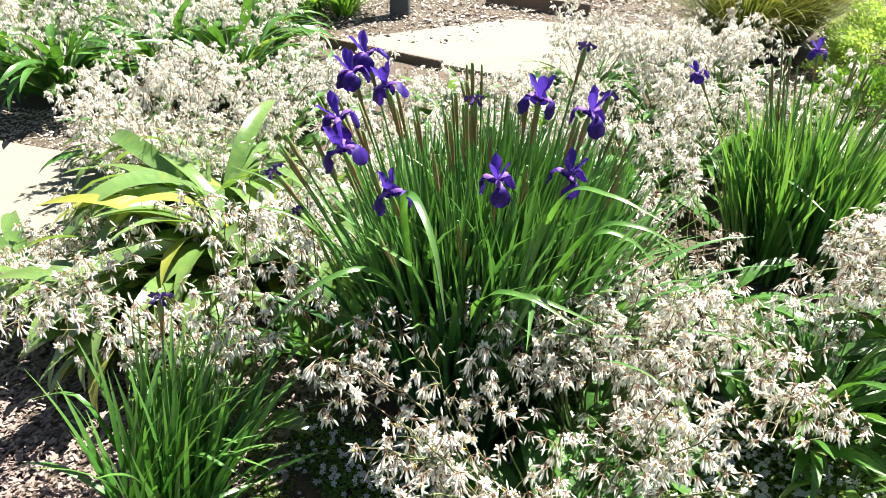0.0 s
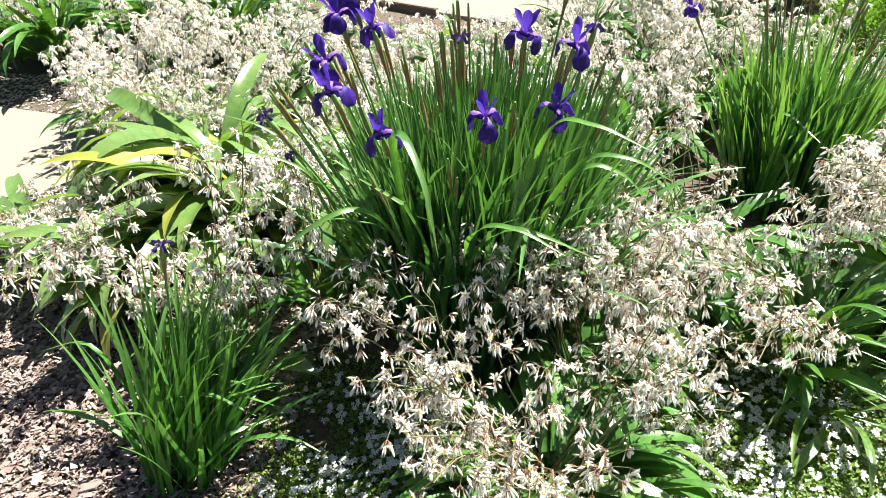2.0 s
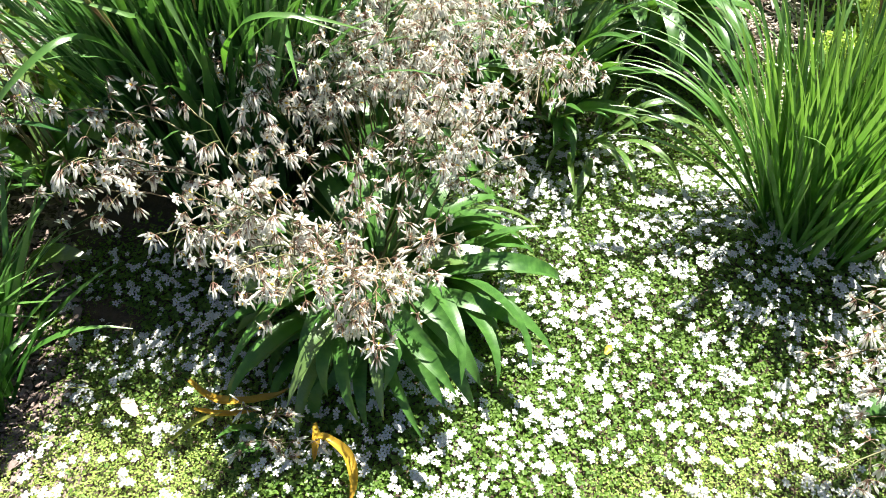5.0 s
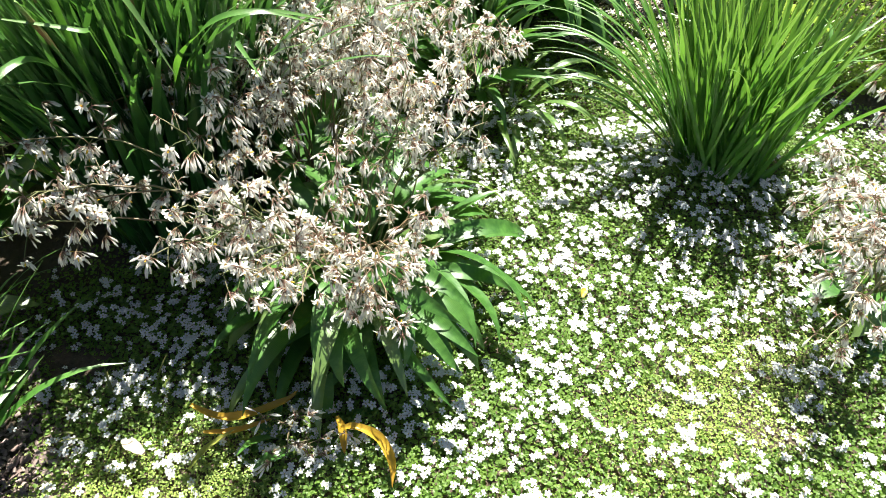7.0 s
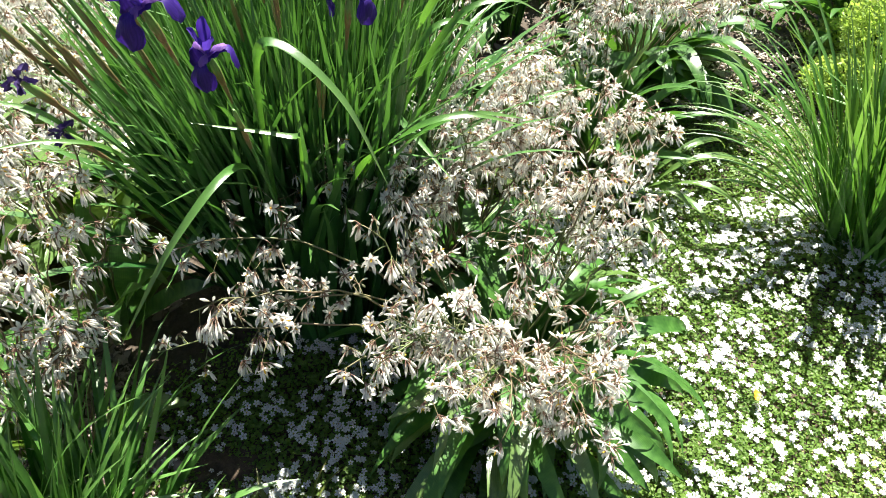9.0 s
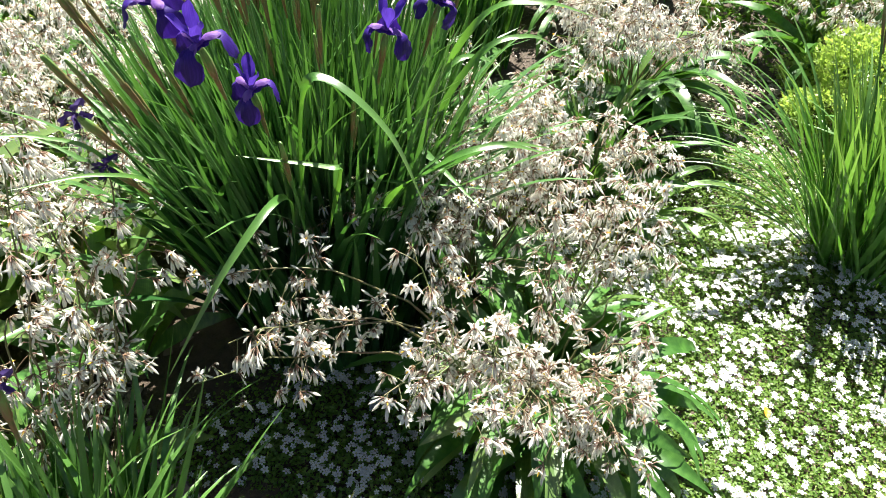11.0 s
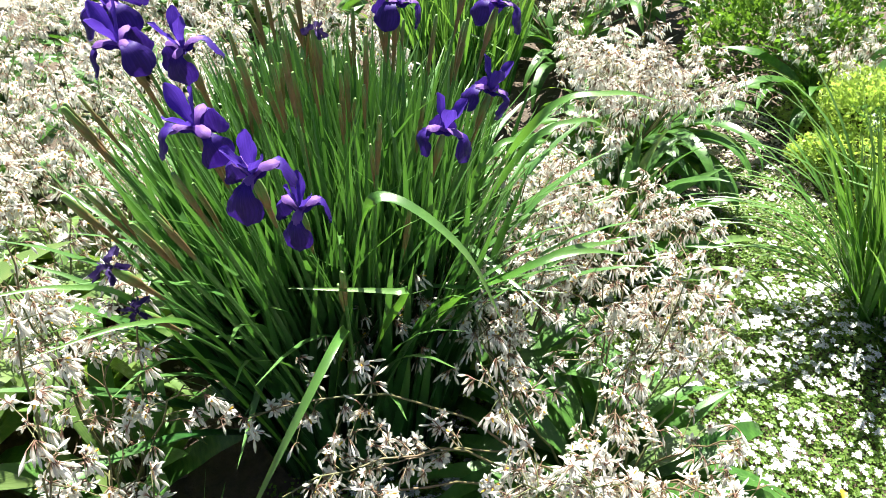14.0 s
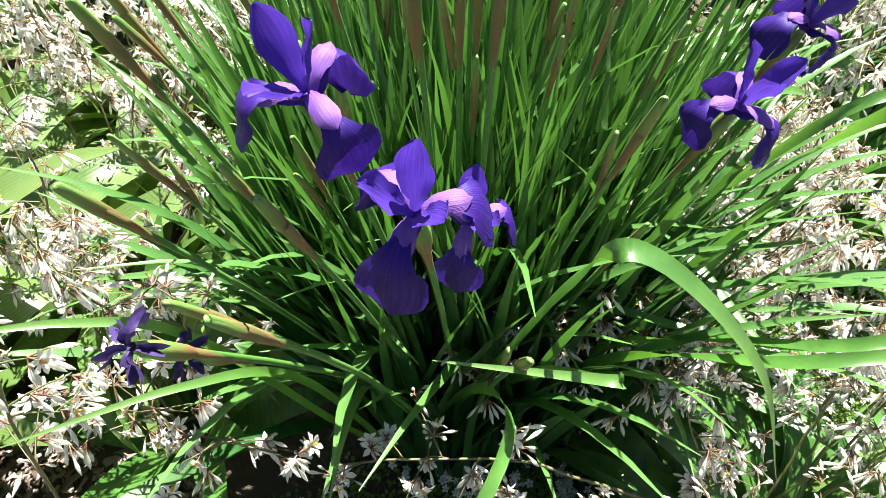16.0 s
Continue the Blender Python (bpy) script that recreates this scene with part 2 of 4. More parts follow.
def build(name, V, faces, mats, uv=None, smooth=True):
    """A mesh from points, faces (rows of indices with the slot of their material) and a (u, v) for each point."""
    me = bpy.data.meshes.new(name)
    V = np.asarray(V, np.float32)
    loops = np.concatenate([np.asarray(f).ravel() for f, _ in faces]).astype(np.int32)
    sizes = np.concatenate([np.full(len(f), np.asarray(f).shape[1]) for f, _ in faces]).astype(np.int32)
    slots = np.concatenate([np.full(len(f), s) for f, s in faces]).astype(np.int32)
    me.vertices.add(len(V))
    me.vertices.foreach_set("co", V.ravel())
    me.loops.add(len(loops))
    me.loops.foreach_set("vertex_index", loops)
    me.polygons.add(len(sizes))
    me.polygons.foreach_set("loop_start", np.concatenate([[0], np.cumsum(sizes)[:-1]]).astype(np.int32))
    me.polygons.foreach_set("material_index", slots)
    me.polygons.foreach_set("use_smooth", np.full(len(sizes), smooth))
    if uv is not None:
        layer = me.uv_layers.new(name="UVMap")
        layer.data.foreach_set("uv", np.asarray(uv, np.float32)[loops].ravel())
    for m in mats:
        me.materials.append(m)
    me.update()
    me.validate()
    return me


class Heap:
    """Gathers many small pieces into one mesh."""

    def __init__(self):
        self.V, self.uv, self.faces, self.n = [], [], [], 0

    def add(self, piece, frames=None):
        V, uv, faces = piece
        if frames is None:
            frames = np.eye(4)[None]
        k, n = len(frames), len(V)
        out = np.einsum("kij,nj->kni", frames[:, :3, :3], V) + frames[:, None, :3, 3]
        self.V.append(out.reshape(-1, 3))
        self.uv.append(np.tile(uv, (k, 1)))
        shift = self.n + np.arange(k)[:, None, None] * n
        for f, s in faces:
            self.faces.append(((np.asarray(f)[None] + shift).reshape(-1, np.asarray(f).shape[1]), s))
        self.n += k * n

    def mesh(self, name, mats, smooth=True):
        return build(name, np.concatenate(self.V), self.faces, mats, np.concatenate(self.uv), smooth)


def part(name, me, parent, m=None, label=""):
    ob = new(name, me)
    ob.parent = parent
    if m is not None:
        ob.matrix_basis = m
    return tagged(ob, label)


def thing(name, place, label, category, group="", kind=""):
    ob = new(name)
    ob.empty_display_size = 0.05
    ob.location = place
    return tagged(ob, label, category, group, kind)


def height(x, y):
    """The garden rises gently to the back and to one side."""
    return 0.1 * np.clip(y - 1.5, 0, 8) + 0.1 * np.clip(x - 1.0, 0, 3)


def turned(x, y, z, az=0.0, lean=0.0, twist=0.0, sx=1.0, sy=1.0, sz=1.0):
    return (Matrix.Translation((x, y, z)) @ Matrix.Rotation(az, 4, "Z") @ Matrix.Rotation(lean, 4, "Y")
            @ Matrix.Rotation(twist, 4, "Z") @ Matrix.Diagonal((sx, sy, sz, 1)))


def frames_from(origin, axis, size, spin=None):
    """Frames with z along axis, scaled by size (k or k x 3)."""
    axis = axis / np.linalg.norm(axis, axis=1, keepdims=True)
    ref = np.where(np.abs(axis[:, 2:3]) > 0.9, np.array([[1.0, 0, 0]]), np.array([[0, 0, 1.0]]))
    a = np.cross(ref, axis)
    a /= np.linalg.norm(a, axis=1, keepdims=True)
    b = np.cross(axis, a)
    if spin is not None:
        c, s = np.cos(spin)[:, None], np.sin(spin)[:, None]
        a, b = a * c + b * s, b * c - a * s
    size = np.asarray(size, float)
    if size.ndim == 1:
        size = np.repeat(size[:, None], 3, axis=1)
    F = np.zeros((len(origin), 4, 4))
    F[:, :3, 0], F[:, :3, 1], F[:, :3, 2] = a * size[:, 0:1], b * size[:, 1:2], axis * size[:, 2:3]
    F[:, :3, 3], F[:, 3, 3] = origin, 1
    return F


def strap(width, angles, fold=0.25, wave=0.0, across=3, slot=0, twist=0.0, seed=0):
    """A leaf of length 1: width(s) its half width, angles(s) its angle from upright, growing up and then over towards +x."""
    n = 12
    s = np.linspace(0, 1, n + 1)
    a = np.array([angles(v) for v in s])
    step = np.stack([np.sin(a), np.zeros_like(a), np.cos(a)], 1) / n
    line = np.concatenate([[[0, 0, 0]], np.cumsum((step[:-1] + step[1:]) / 2, axis=0)])
    normal = np.stack([-np.cos(a), np.zeros_like(a), np.sin(a)], 1)
    r = np.random.default_rng(seed)
    phase = r.uniform(0, 6.28, 2)
    V, uv = [], []
    for i, v in enumerate(s):
        side = np.array([0, 1.0, 0]) * math.cos(twist * v) + normal[i] * math.sin(twist * v)
        up = normal[i] * math.cos(twist * v) - np.array([0, 1.0, 0]) * math.sin(twist * v)
        for j in range(across):
            u = 2 * j / (across - 1) - 1
            ripple = wave * width(v) * math.sin(v * 17 + phase[0 if u < 0 else 1]) * abs(u)
            V.append(line[i] + side * u * width(v) + up * (abs(u) * fold * width(v) + ripple))
            uv.append(((u + 1) / 2, v))
    F = [(i * across + j, i * across + j + 1, (i + 1) * across + j + 1, (i + 1) * across + j) for i in range(n) for j in range(across - 1)]
    return np.array(V), np.array(uv), [(np.array(F), slot)]


def tube(points, radii, sides=5, slot=0):
    points, radii = np.asarray(points, float), np.asarray(radii, float)
    d = np.gradient(points, axis=0)
    d /= np.linalg.norm(d, axis=1, keepdims=True) + 1e-9
    ref = np.array([0.3, 0.9, 0.1]) if abs(d[0][2]) > 0.8 else np.array([0, 0, 1.0])
    a = np.cross(ref, d)
    a /= np.linalg.norm(a, axis=1, keepdims=True) + 1e-9
    b = np.cross(d, a)
    t = np.arange(sides) / sides * 2 * math.pi
    V = points[:, None] + radii[:, None, None] * (np.cos(t)[None, :, None] * a[:, None] + np.sin(t)[None, :, None] * b[:, None])
    n = len(points)
    F = [(i * sides + j, i * sides + (j + 1) % sides, (i + 1) * sides + (j + 1) % sides, (i + 1) * sides + j) for i in range(n - 1) for j in range(sides)]
    uv = np.stack([np.tile(t / 6.28, n), np.repeat(np.linspace(0, 1, n), sides)], 1)
    return V.reshape(-1, 3), uv, [(np.array(F), slot)]


def spindle(rings, sides=6, slot=0):
    """A closed turned shape from (z, radius) pairs."""
    return tube([(0, 0, z) for z, _ in rings], [r for _, r in rings], sides, slot)


def curve_points(a, b, c, n=10):
    s = np.linspace(0, 1, n)[:, None]
    return np.asarray(a) * (1 - s) ** 2 + np.asarray(b) * 2 * s * (1 - s) + np.asarray(c) * s ** 2


# ---- the ground ----
def spread(lo, hi, fine, far):
    near = np.arange(lo, hi + fine / 2, fine)
    out = np.geomspace(0.3, far, 14)
    return np.concatenate([lo - out[::-1], near, hi + out])


gx, gy = spread(-5.0, 5.0, 0.08, 600.0), spread(-1.5, 9.5, 0.08, 600.0)
X, Y = np.meshgrid(gx, gy, indexing="ij")
Z = height(X, Y) + np.where((np.abs(X) < 5) & (Y > -1.5) & (Y < 9.5), 0.006 * np.sin(X * 9 + 1.3 * np.sin(Y * 7)) + 0.005 * np.sin(Y * 11 + X * 4), 0)
nx, ny = X.shape
ij = (np.arange(nx - 1)[:, None] * ny + np.arange(ny - 1)[None]).ravel()
ground = new("ground", build("ground", np.stack([X, Y, Z], 2).reshape(-1, 3), [(np.stack([ij, ij + ny, ij + ny + 1, ij + 1], 1), 0)], [SOIL]))
tagged(ground, "dark brown garden soil under bark and plants", "ground", kind="structure")


def slab(name, corners, thick, lift, mat, label, category):
    """A paving slab that follows the ground, with a slightly rounded edge."""
    bm = bmesh.new()
    low = [bm.verts.new((x, y, height(x, y) - thick)) for x, y in corners]
    top = [bm.verts.new((x, y, height(x, y) + lift)) for x, y in corners]
    n = len(corners)
    bm.faces.new(top)
    for i in range(n):
        bm.faces.new((low[i], low[(i + 1) % n], top[(i + 1) % n], top[i]))
    edges = [e for e in bm.edges if e.verts[0] in top and e.verts[1] in top]
    bmesh.ops.bevel(bm, geom=edges, offset=0.012, segments=2, affect="EDGES")
    bmesh.ops.recalc_face_normals(bm, faces=bm.faces)
    me = bpy.data.meshes.new(name)
    bm.to_mesh(me)
    me.materials.append(mat)
    return tagged(new(name, me), label, category, kind="structure")


slab("path_back", [(-1.32, 6.2), (-0.4, 5.66), (0.9, 4.95), (2.6, 6.0), (0.3, 7.15)], 0.06, 0.03, CONCRETE, "pale sunlit concrete garden path between flower beds", "path")
slab("path_side", [(-1.72, 2.88), (-1.98, 3.62), (-5.0, 4.4), (-5.0, 2.1)], 0.06, 0.03, CONCRETE, "pale sunlit concrete path beside the lilies", "path")


def board(name, a, b, w, h, mat, label, category):
    a, b = Vector((*a, height(*a))), Vector((*b, height(*b)))
    me = bpy.data.meshes.new(name)
    bm = bmesh.new()
    bmesh.ops.create_cube(bm, size=1.0)
    bmesh.ops.scale(bm, vec=((b - a).length, w, h), verts=bm.verts)
    bmesh.ops.bevel(bm, geom=list(bm.edges), offset=0.006, segments=2, affect="EDGES")
    bm.to_mesh(me)
    me.materials.append(mat)
    ob = new(name, me)
    ob.matrix_world = Matrix.Translation((a + b) / 2 + Vector((0, 0, h / 2 - 0.03))) @ (b - a).to_track_quat("X", "Z").to_matrix().to_4x4()
    return tagged(ob, label, category, kind="structure")


board("edging_front", (-1.42, 6.2), (-0.28, 5.55), 0.05, 0.10, TIMBER, "dark weathered timber board edging the path", "edging")
board("edging_back", (0.05, 7.95), (1.1, 7.35), 0.05, 0.16, TIMBER, "dark weathered timber board edging a bed", "edging")

post = thing("timber_post", (-0.83, 7.3, height(-0.83, 7.3)), "dark painted square post standing in bark mulch", "post")
bm = bmesh.new()
bmesh.ops.create_cube(bm, size=1.0)
bmesh.ops.scale(bm, vec=(0.19, 0.19, 1.6), verts=bm.verts)
bmesh.ops.translate(bm, vec=(0, 0, 0.77), verts=bm.verts)
bmesh.ops.bevel(bm, geom=list(bm.edges), offset=0.008, segments=2, affect="EDGES")
me = bpy.data.meshes.new("shaft")
bm.to_mesh(me)
me.materials.append(POST_PAINT)
part("shaft", me, post)


# ---- bark mulch ----
def chips(name, boxes, label, seed, big=1.0, mat=BARK):
    r = np.random.default_rng(seed)
    heap = Heap()
    cube = np.array([(x, y, z) for x in (-.5, .5) for y in (-.5, .5) for z in (-.5, .5)])
    quads = np.array([(0, 1, 3, 2), (4, 6, 7, 5), (0, 4, 5, 1), (2, 3, 7, 6), (0, 2, 6, 4), (1, 5, 7, 3)])
    shapes = []
    for _ in range(8):
        V = cube * np.array([1, 1, 1.0]) + r.normal(0, 0.11, cube.shape)
        V[4:, 1] *= r.uniform(0.4, 0.9)
        shapes.append((V, np.zeros((8, 2)), [(quads, 0)]))
    for x0, x1, y0, y1, n in boxes:
        per = n // len(shapes)
        for shape in shapes:
            x, y = r.uniform(x0, x1, per), r.uniform(y0, y1, per)
            p = np.stack([x, y, height(x, y) + r.uniform(0.0, 0.02, per) * big], 1)
            axis = np.stack([r.normal(0, 0.35, per), r.normal(0, 0.35, per), np.ones(per)], 1)
            length = r.gamma(2.0, 0.0048, per) + 0.005
            size = np.stack([length, length * r.uniform(0.3, 0.7, per), r.uniform(0.002, 0.005, per)], 1) * big
            heap.add(shape, frames_from(p, axis, size, r.uniform(0, 6.28, per)))
    return tagged(new(name, heap.mesh(name, [mat], smooth=False)), label, "mulch", kind="stuff")


chips("bark_mulch", [(-1.7, -0.45, 0.7, 2.2, 19000), (-1.2, 3.2, 2.0, 5.6, 8000)],
      "grey-brown bark chips spread over the soil", 3)
chips("bleached_bark_mulch", [(-4.2, -1.3, 2.2, 4.4, 15000), (1.6, 2.3, 1.35, 2.0, 3200)], "sun-bleached bark chips beside the path", 6, mat=PALE_BARK)
chips("coarse_bark_mulch", [(-2.6, 2.4, 6.2, 9.2, 7000)], "pale coarse bark chips round a post", 4, big=1.8, mat=PALE_BARK)


# ---- irises ----
def iris_width(half):
    return lambda s: half * (0.75 + 0.25 * min(1, s * 4)) * (1 - max(0, (s - 0.55) / 0.45) ** 1.8) + 0.0004


def iris_blades(half=0.0062, relaxed=1.0):
    """Blade meshes of length 1 (scaled on use), from nearly straight to arched and kinked over."""
    kinds = []
    for i in range(20):
        r = np.random.default_rng(50 + i)
        if i < 11:
            bend, power = r.uniform(0.04, 0.42) * relaxed, r.uniform(1.5, 3.0)
            angle = lambda s, b=bend, p=power: b * s ** p
        elif i < 17:
            bend, power = r.uniform(0.6, 1.5) * relaxed, r.uniform(1.6, 2.6)
            angle = lambda s, b=bend, p=power: b * s ** p
        else:
            at, over = r.uniform(0.55, 0.75), r.uniform(1.2, 1.9)
            angle = lambda s, a=at, o=over: 0.1 * s + o / (1 + math.exp(-(s - a) * 40))
        piece = strap(iris_width(half * r.uniform(0.85, 1.2)), angle, fold=0.35, twist=r.uniform(-0.7, 0.7), seed=i)
        kinds.append(piece)
    return kinds


def blade_pick(r, share):
    c = r.uniform()
    return r.integers(0, 11) if c > share else (r.integers(11, 17) if c > share * 0.12 else r.integers(17, 20))


def iris_clump(name, place, label, blades, extra, tall, radius, lean, mat, half, share, seed, special=(), bias=(0, 0), relaxed=1.0, wild=1.0, broad=1.4, group="irises"):
    r = np.random.default_rng(seed)
    x, y = place
    clump = thing(name, (x, y, float(height(x, y))), label, "iris", group)
    kinds = iris_blades(half, relaxed)
    meshes = [build("blade", V, f, [mat], uv) for V, uv, f in kinds]
    heap = Heap()
    for i in range(blades + extra):
        rad = radius * math.sqrt(r.uniform())
        az = r.uniform(0, 2 * math.pi)
        out = lean * (rad / radius) ** 1.2 * r.uniform(0.55, 1.15) + r.normal(0, 0.09 * wild)
        bx, by = rad * math.cos(az), rad * math.sin(az)
        length = tall * r.uniform(0.62, 1.08) * (1.0 - 0.12 * (rad / radius))
        az += r.normal(0, 0.75 * wild)
        dx, dy = math.cos(az) * out + bias[0], math.sin(az) * out + bias[1]
        az, out = math.atan2(dy, dx), math.hypot(dx, dy)
        k = blade_pick(r, share)
        m = turned(bx, by, -0.01, az, out, r.normal(0, 0.9), length, 1.0, length)
        if i < blades:
            part("blade", meshes[k], clump, m)
        else:
            heap.add(kinds[k], np.array(m)[None])
    for az, out, length, k in special:
        part("blade", meshes[k], clump, turned(math.cos(az) * radius * 0.7, math.sin(az) * radius * 0.7, 0, az, out, 0, length, broad, length))
    if extra:
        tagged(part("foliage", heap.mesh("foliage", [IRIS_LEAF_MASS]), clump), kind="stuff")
    return clump


def cup(length, half, rise, droop, cupped, n=7, across=5, ruffle=0.0, claw=0.35, haft=0.15, power=1.4, knee=None, point=2.4):
    """A petal that leaves the centre along +x; rise its first angle above level, droop the turn along its length."""
    s = np.linspace(0, 1, n + 1)
    a = rise - droop * s ** power if knee is None else rise - droop / (1 + np.exp(-(s - knee) * 13))
    step = np.stack([np.cos(a), np.zeros_like(a), np.sin(a)], 1) * length / n
    line = np.concatenate([[[0, 0, 0]], np.cumsum((step[:-1] + step[1:]) / 2, axis=0)])
    normal = np.stack([-np.sin(a), np.zeros_like(a), np.cos(a)], 1)
    V, uv = [], []
    for i, v in enumerate(s):
        w = half * (claw + (1 - claw) * math.sin(min(1, max(0, (v - haft) / (1 - haft))) * math.pi * 0.62) ** 1.2)
        w *= math.sqrt(max(0.02, 1 - max(0, (v - 0.6) / 0.4) ** point))
        for j in range(across):
            u = 2 * j / (across - 1) - 1
            lift = cupped * w * u * u + ruffle * half * (math.sin(v * 13 + u * 3) + 0.5 * math.sin(v * 31 + u * 5)) * abs(u)
            V.append(line[i] + np.array([0, 1, 0]) * u * w + normal[i] * lift)
            uv.append(((u + 1) / 2, v))
    F = [(i * across + j, i * across + j + 1, (i + 1) * across + j + 1, (i + 1) * across + j) for i in range(n) for j in range(across - 1)]
    return np.array(V), np.array(uv), [(np.array(F), 0)]


def simple(name, piece, mat):
    V, uv, f = piece
    return build(name, V, f, [mat] if not isinstance(mat, list) else mat, uv)


FALLS = [simple("fall", cup(0.070, 0.0215, 0.40, 1.75 + 0.2 * i, -0.28, n=14, across=7, ruffle=0.12, claw=0.24, haft=0.30, knee=0.45, point=3.0), VIOLET_FALL) for i in range(3)]
STANDARDS = [simple("standard", cup(0.054, 0.0112, 1.00 + 0.10 * i, -0.1, 0.40, n=12, across=7, ruffle=0.12, claw=0.26, haft=0.12, point=1.5), VIOLET_STANDARD) for i in range(3)]
STYLES = [simple("style_arm", cup(0.033, 0.0074, 0.75, 1.5, -0.5, n=9, across=5, ruffle=0.12, claw=0.6), LILAC_STYLE) for i in range(2)]
WILTED = [simple("wilted_petal", cup(0.024 - 0.003 * i, 0.0046, 0.9 - 0.6 * i, 2.6 - 0.6 * i, 2.0, n=9, ruffle=0.8), WILTED_PETAL) for i in range(3)]
SPATHE = simple("spathe", spindle([(-0.075, 0.0028), (-0.055, 0.0065), (-0.03, 0.0075), (-0.012, 0.0062), (0.0, 0.0035)], 7), POD_GREEN)
SHEATHS = simple("sheath", spindle([(-0.116, 0.0027), (-0.100, 0.0032), (-0.085, 0.0038), (-0.066, 0.0045), (-0.050, 0.0050), (-0.044, 0.0046)], 7), SHEATH)
POD = simple("seed_pod", spindle([(-0.086, 0.0026), (-0.072, 0.0040), (-0.055, 0.0054), (-0.036, 0.0062), (-0.020, 0.0055), (-0.008, 0.0050), (-0.001, 0.0042), (0.0012, 0.0024), (0.0008, 0.0002)], 8), POD_GREEN)


def iris_stem(clump, top, base, r, what="flower", turn=0.0, size=1.0):
    """A flowering stem of an iris from its foot to its top, with a flower, a wilted flower or a pod on it."""
    o = Vector(clump.location)
    a, c = Vector((*base, 0.0)), Vector(top) - o
    b = Vector((a.x * 0.6 + c.x * 0.4, a.y * 0.6 + c.y * 0.4, c.z * 0.55))
    pts = curve_points(a, b, c, 12)
    stem = part("flower_stem", simple("flower_stem", tube(pts, np.linspace(0.0042, 0.0027, 12), 6), IRIS_STEM), clump)
    d = Vector(pts[-1] - pts[-3]).normalized()
    up = d.to_track_quat("Z", "Y").to_matrix().to_4x4()
    at = Matrix.Translation(c) @ up
    part("sheath", SHEATHS, stem, at @ turned(0, 0, 0, r.uniform(0, 6)), "brown papery sheath")
    if what == "pod":
        wide = size * r.uniform(0.7, 1.0)
        part("seed_pod", POD, stem, at @ turned(0, 0, 0, r.uniform(0, 6), 0, 0, wide, wide * 0.7, size * r.uniform(0.75, 1.25)))
        for _ in range(int(r.uniform() < 0.65) + int(r.uniform() < 0.2)):
            az, low = r.uniform(0, 6.28), r.uniform(0.035, 0.075)
            side = at @ turned(0.017 * math.cos(az), 0.017 * math.sin(az), -low, az, r.uniform(0.10, 0.24))
            part("seed_pod", POD, stem, side @ turned(0, 0, 0, 0, 0, r.uniform(0, 3), wide * 0.9, wide * 0.65, 0.9))
            part("sheath", SHEATHS, stem, side @ turned(0, 0, 0.012, 0, 0, 0, 0.85, 0.7, 0.85), "brown papery sheath")
        return
    part("spathe", SPATHE, stem, at)
    if what == "wilted":
        for i in range(5):
            part("wilted_petal", WILTED[i % 3], stem, at @ turned(0, 0, 0, turn + i * 1.26, 0, 0, size, size, size))
        return
    for i in range(3):
        az = turn + i * 2 * math.pi / 3
        part("fall", FALLS[i], stem, at @ turned(0, 0, 0.004, az, r.normal(0, 0.08), 0, size, size, size), "dark violet drooping petal")
        part("style_arm", STYLES[i % 2], stem, at @ turned(0, 0, 0.008, az, r.normal(0, 0.05), 0, size, size, size), "pale lilac style arm")
        part("standard", STANDARDS[i], stem, at @ turned(0, 0, 0.006, az + math.pi / 3, r.normal(0, 0.1), 0, size, size, size), "upright violet petal")


r = np.random.default_rng(21)
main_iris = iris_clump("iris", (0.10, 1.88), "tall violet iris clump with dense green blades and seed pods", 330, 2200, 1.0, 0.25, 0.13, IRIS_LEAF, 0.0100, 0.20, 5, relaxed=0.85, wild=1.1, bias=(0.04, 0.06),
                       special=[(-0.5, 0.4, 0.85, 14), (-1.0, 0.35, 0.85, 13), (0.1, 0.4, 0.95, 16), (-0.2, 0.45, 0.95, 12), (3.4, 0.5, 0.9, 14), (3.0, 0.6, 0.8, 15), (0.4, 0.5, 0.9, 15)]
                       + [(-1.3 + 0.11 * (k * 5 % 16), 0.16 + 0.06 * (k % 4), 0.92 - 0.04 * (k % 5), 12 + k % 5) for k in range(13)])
for x, y, z, turn in [(-0.219, 1.529, 1.04, 4.55), (-0.243, 1.613, 1.085, 3.6), (-0.126, 1.597, 0.915, 4.6), (0.119, 1.541, 0.975, 4.9), (0.283, 1.593, 0.975, 0.2),
                      (0.317, 1.61, 1.115, 4.4), (-0.245, 1.79, 1.15, 4.0), (-0.16, 1.79, 1.12, 1.0), (-0.22, 1.86, 1.18, 2.0), (0.215, 1.75, 1.11, 0.7)]:
    iris_stem(main_iris, (x, y, z), (0.25 * (x - 0.10), 0.3 * (y - 1.88)), r, "flower", turn, r.uniform(1.12, 1.24))
for x, y, z in [(-0.40, 1.59, 0.965), (-0.375, 1.66, 0.835), (0.33, 1.87, 1.22), (0.06, 1.78, 1.10), (0.38, 1.74, 1.13)]:
    iris_stem(main_iris, (x, y, z), (0.2 * (x - 0.10), 0.3 * (y - 1.88)), r, "wilted", r.uniform(0, 6), 1.0)


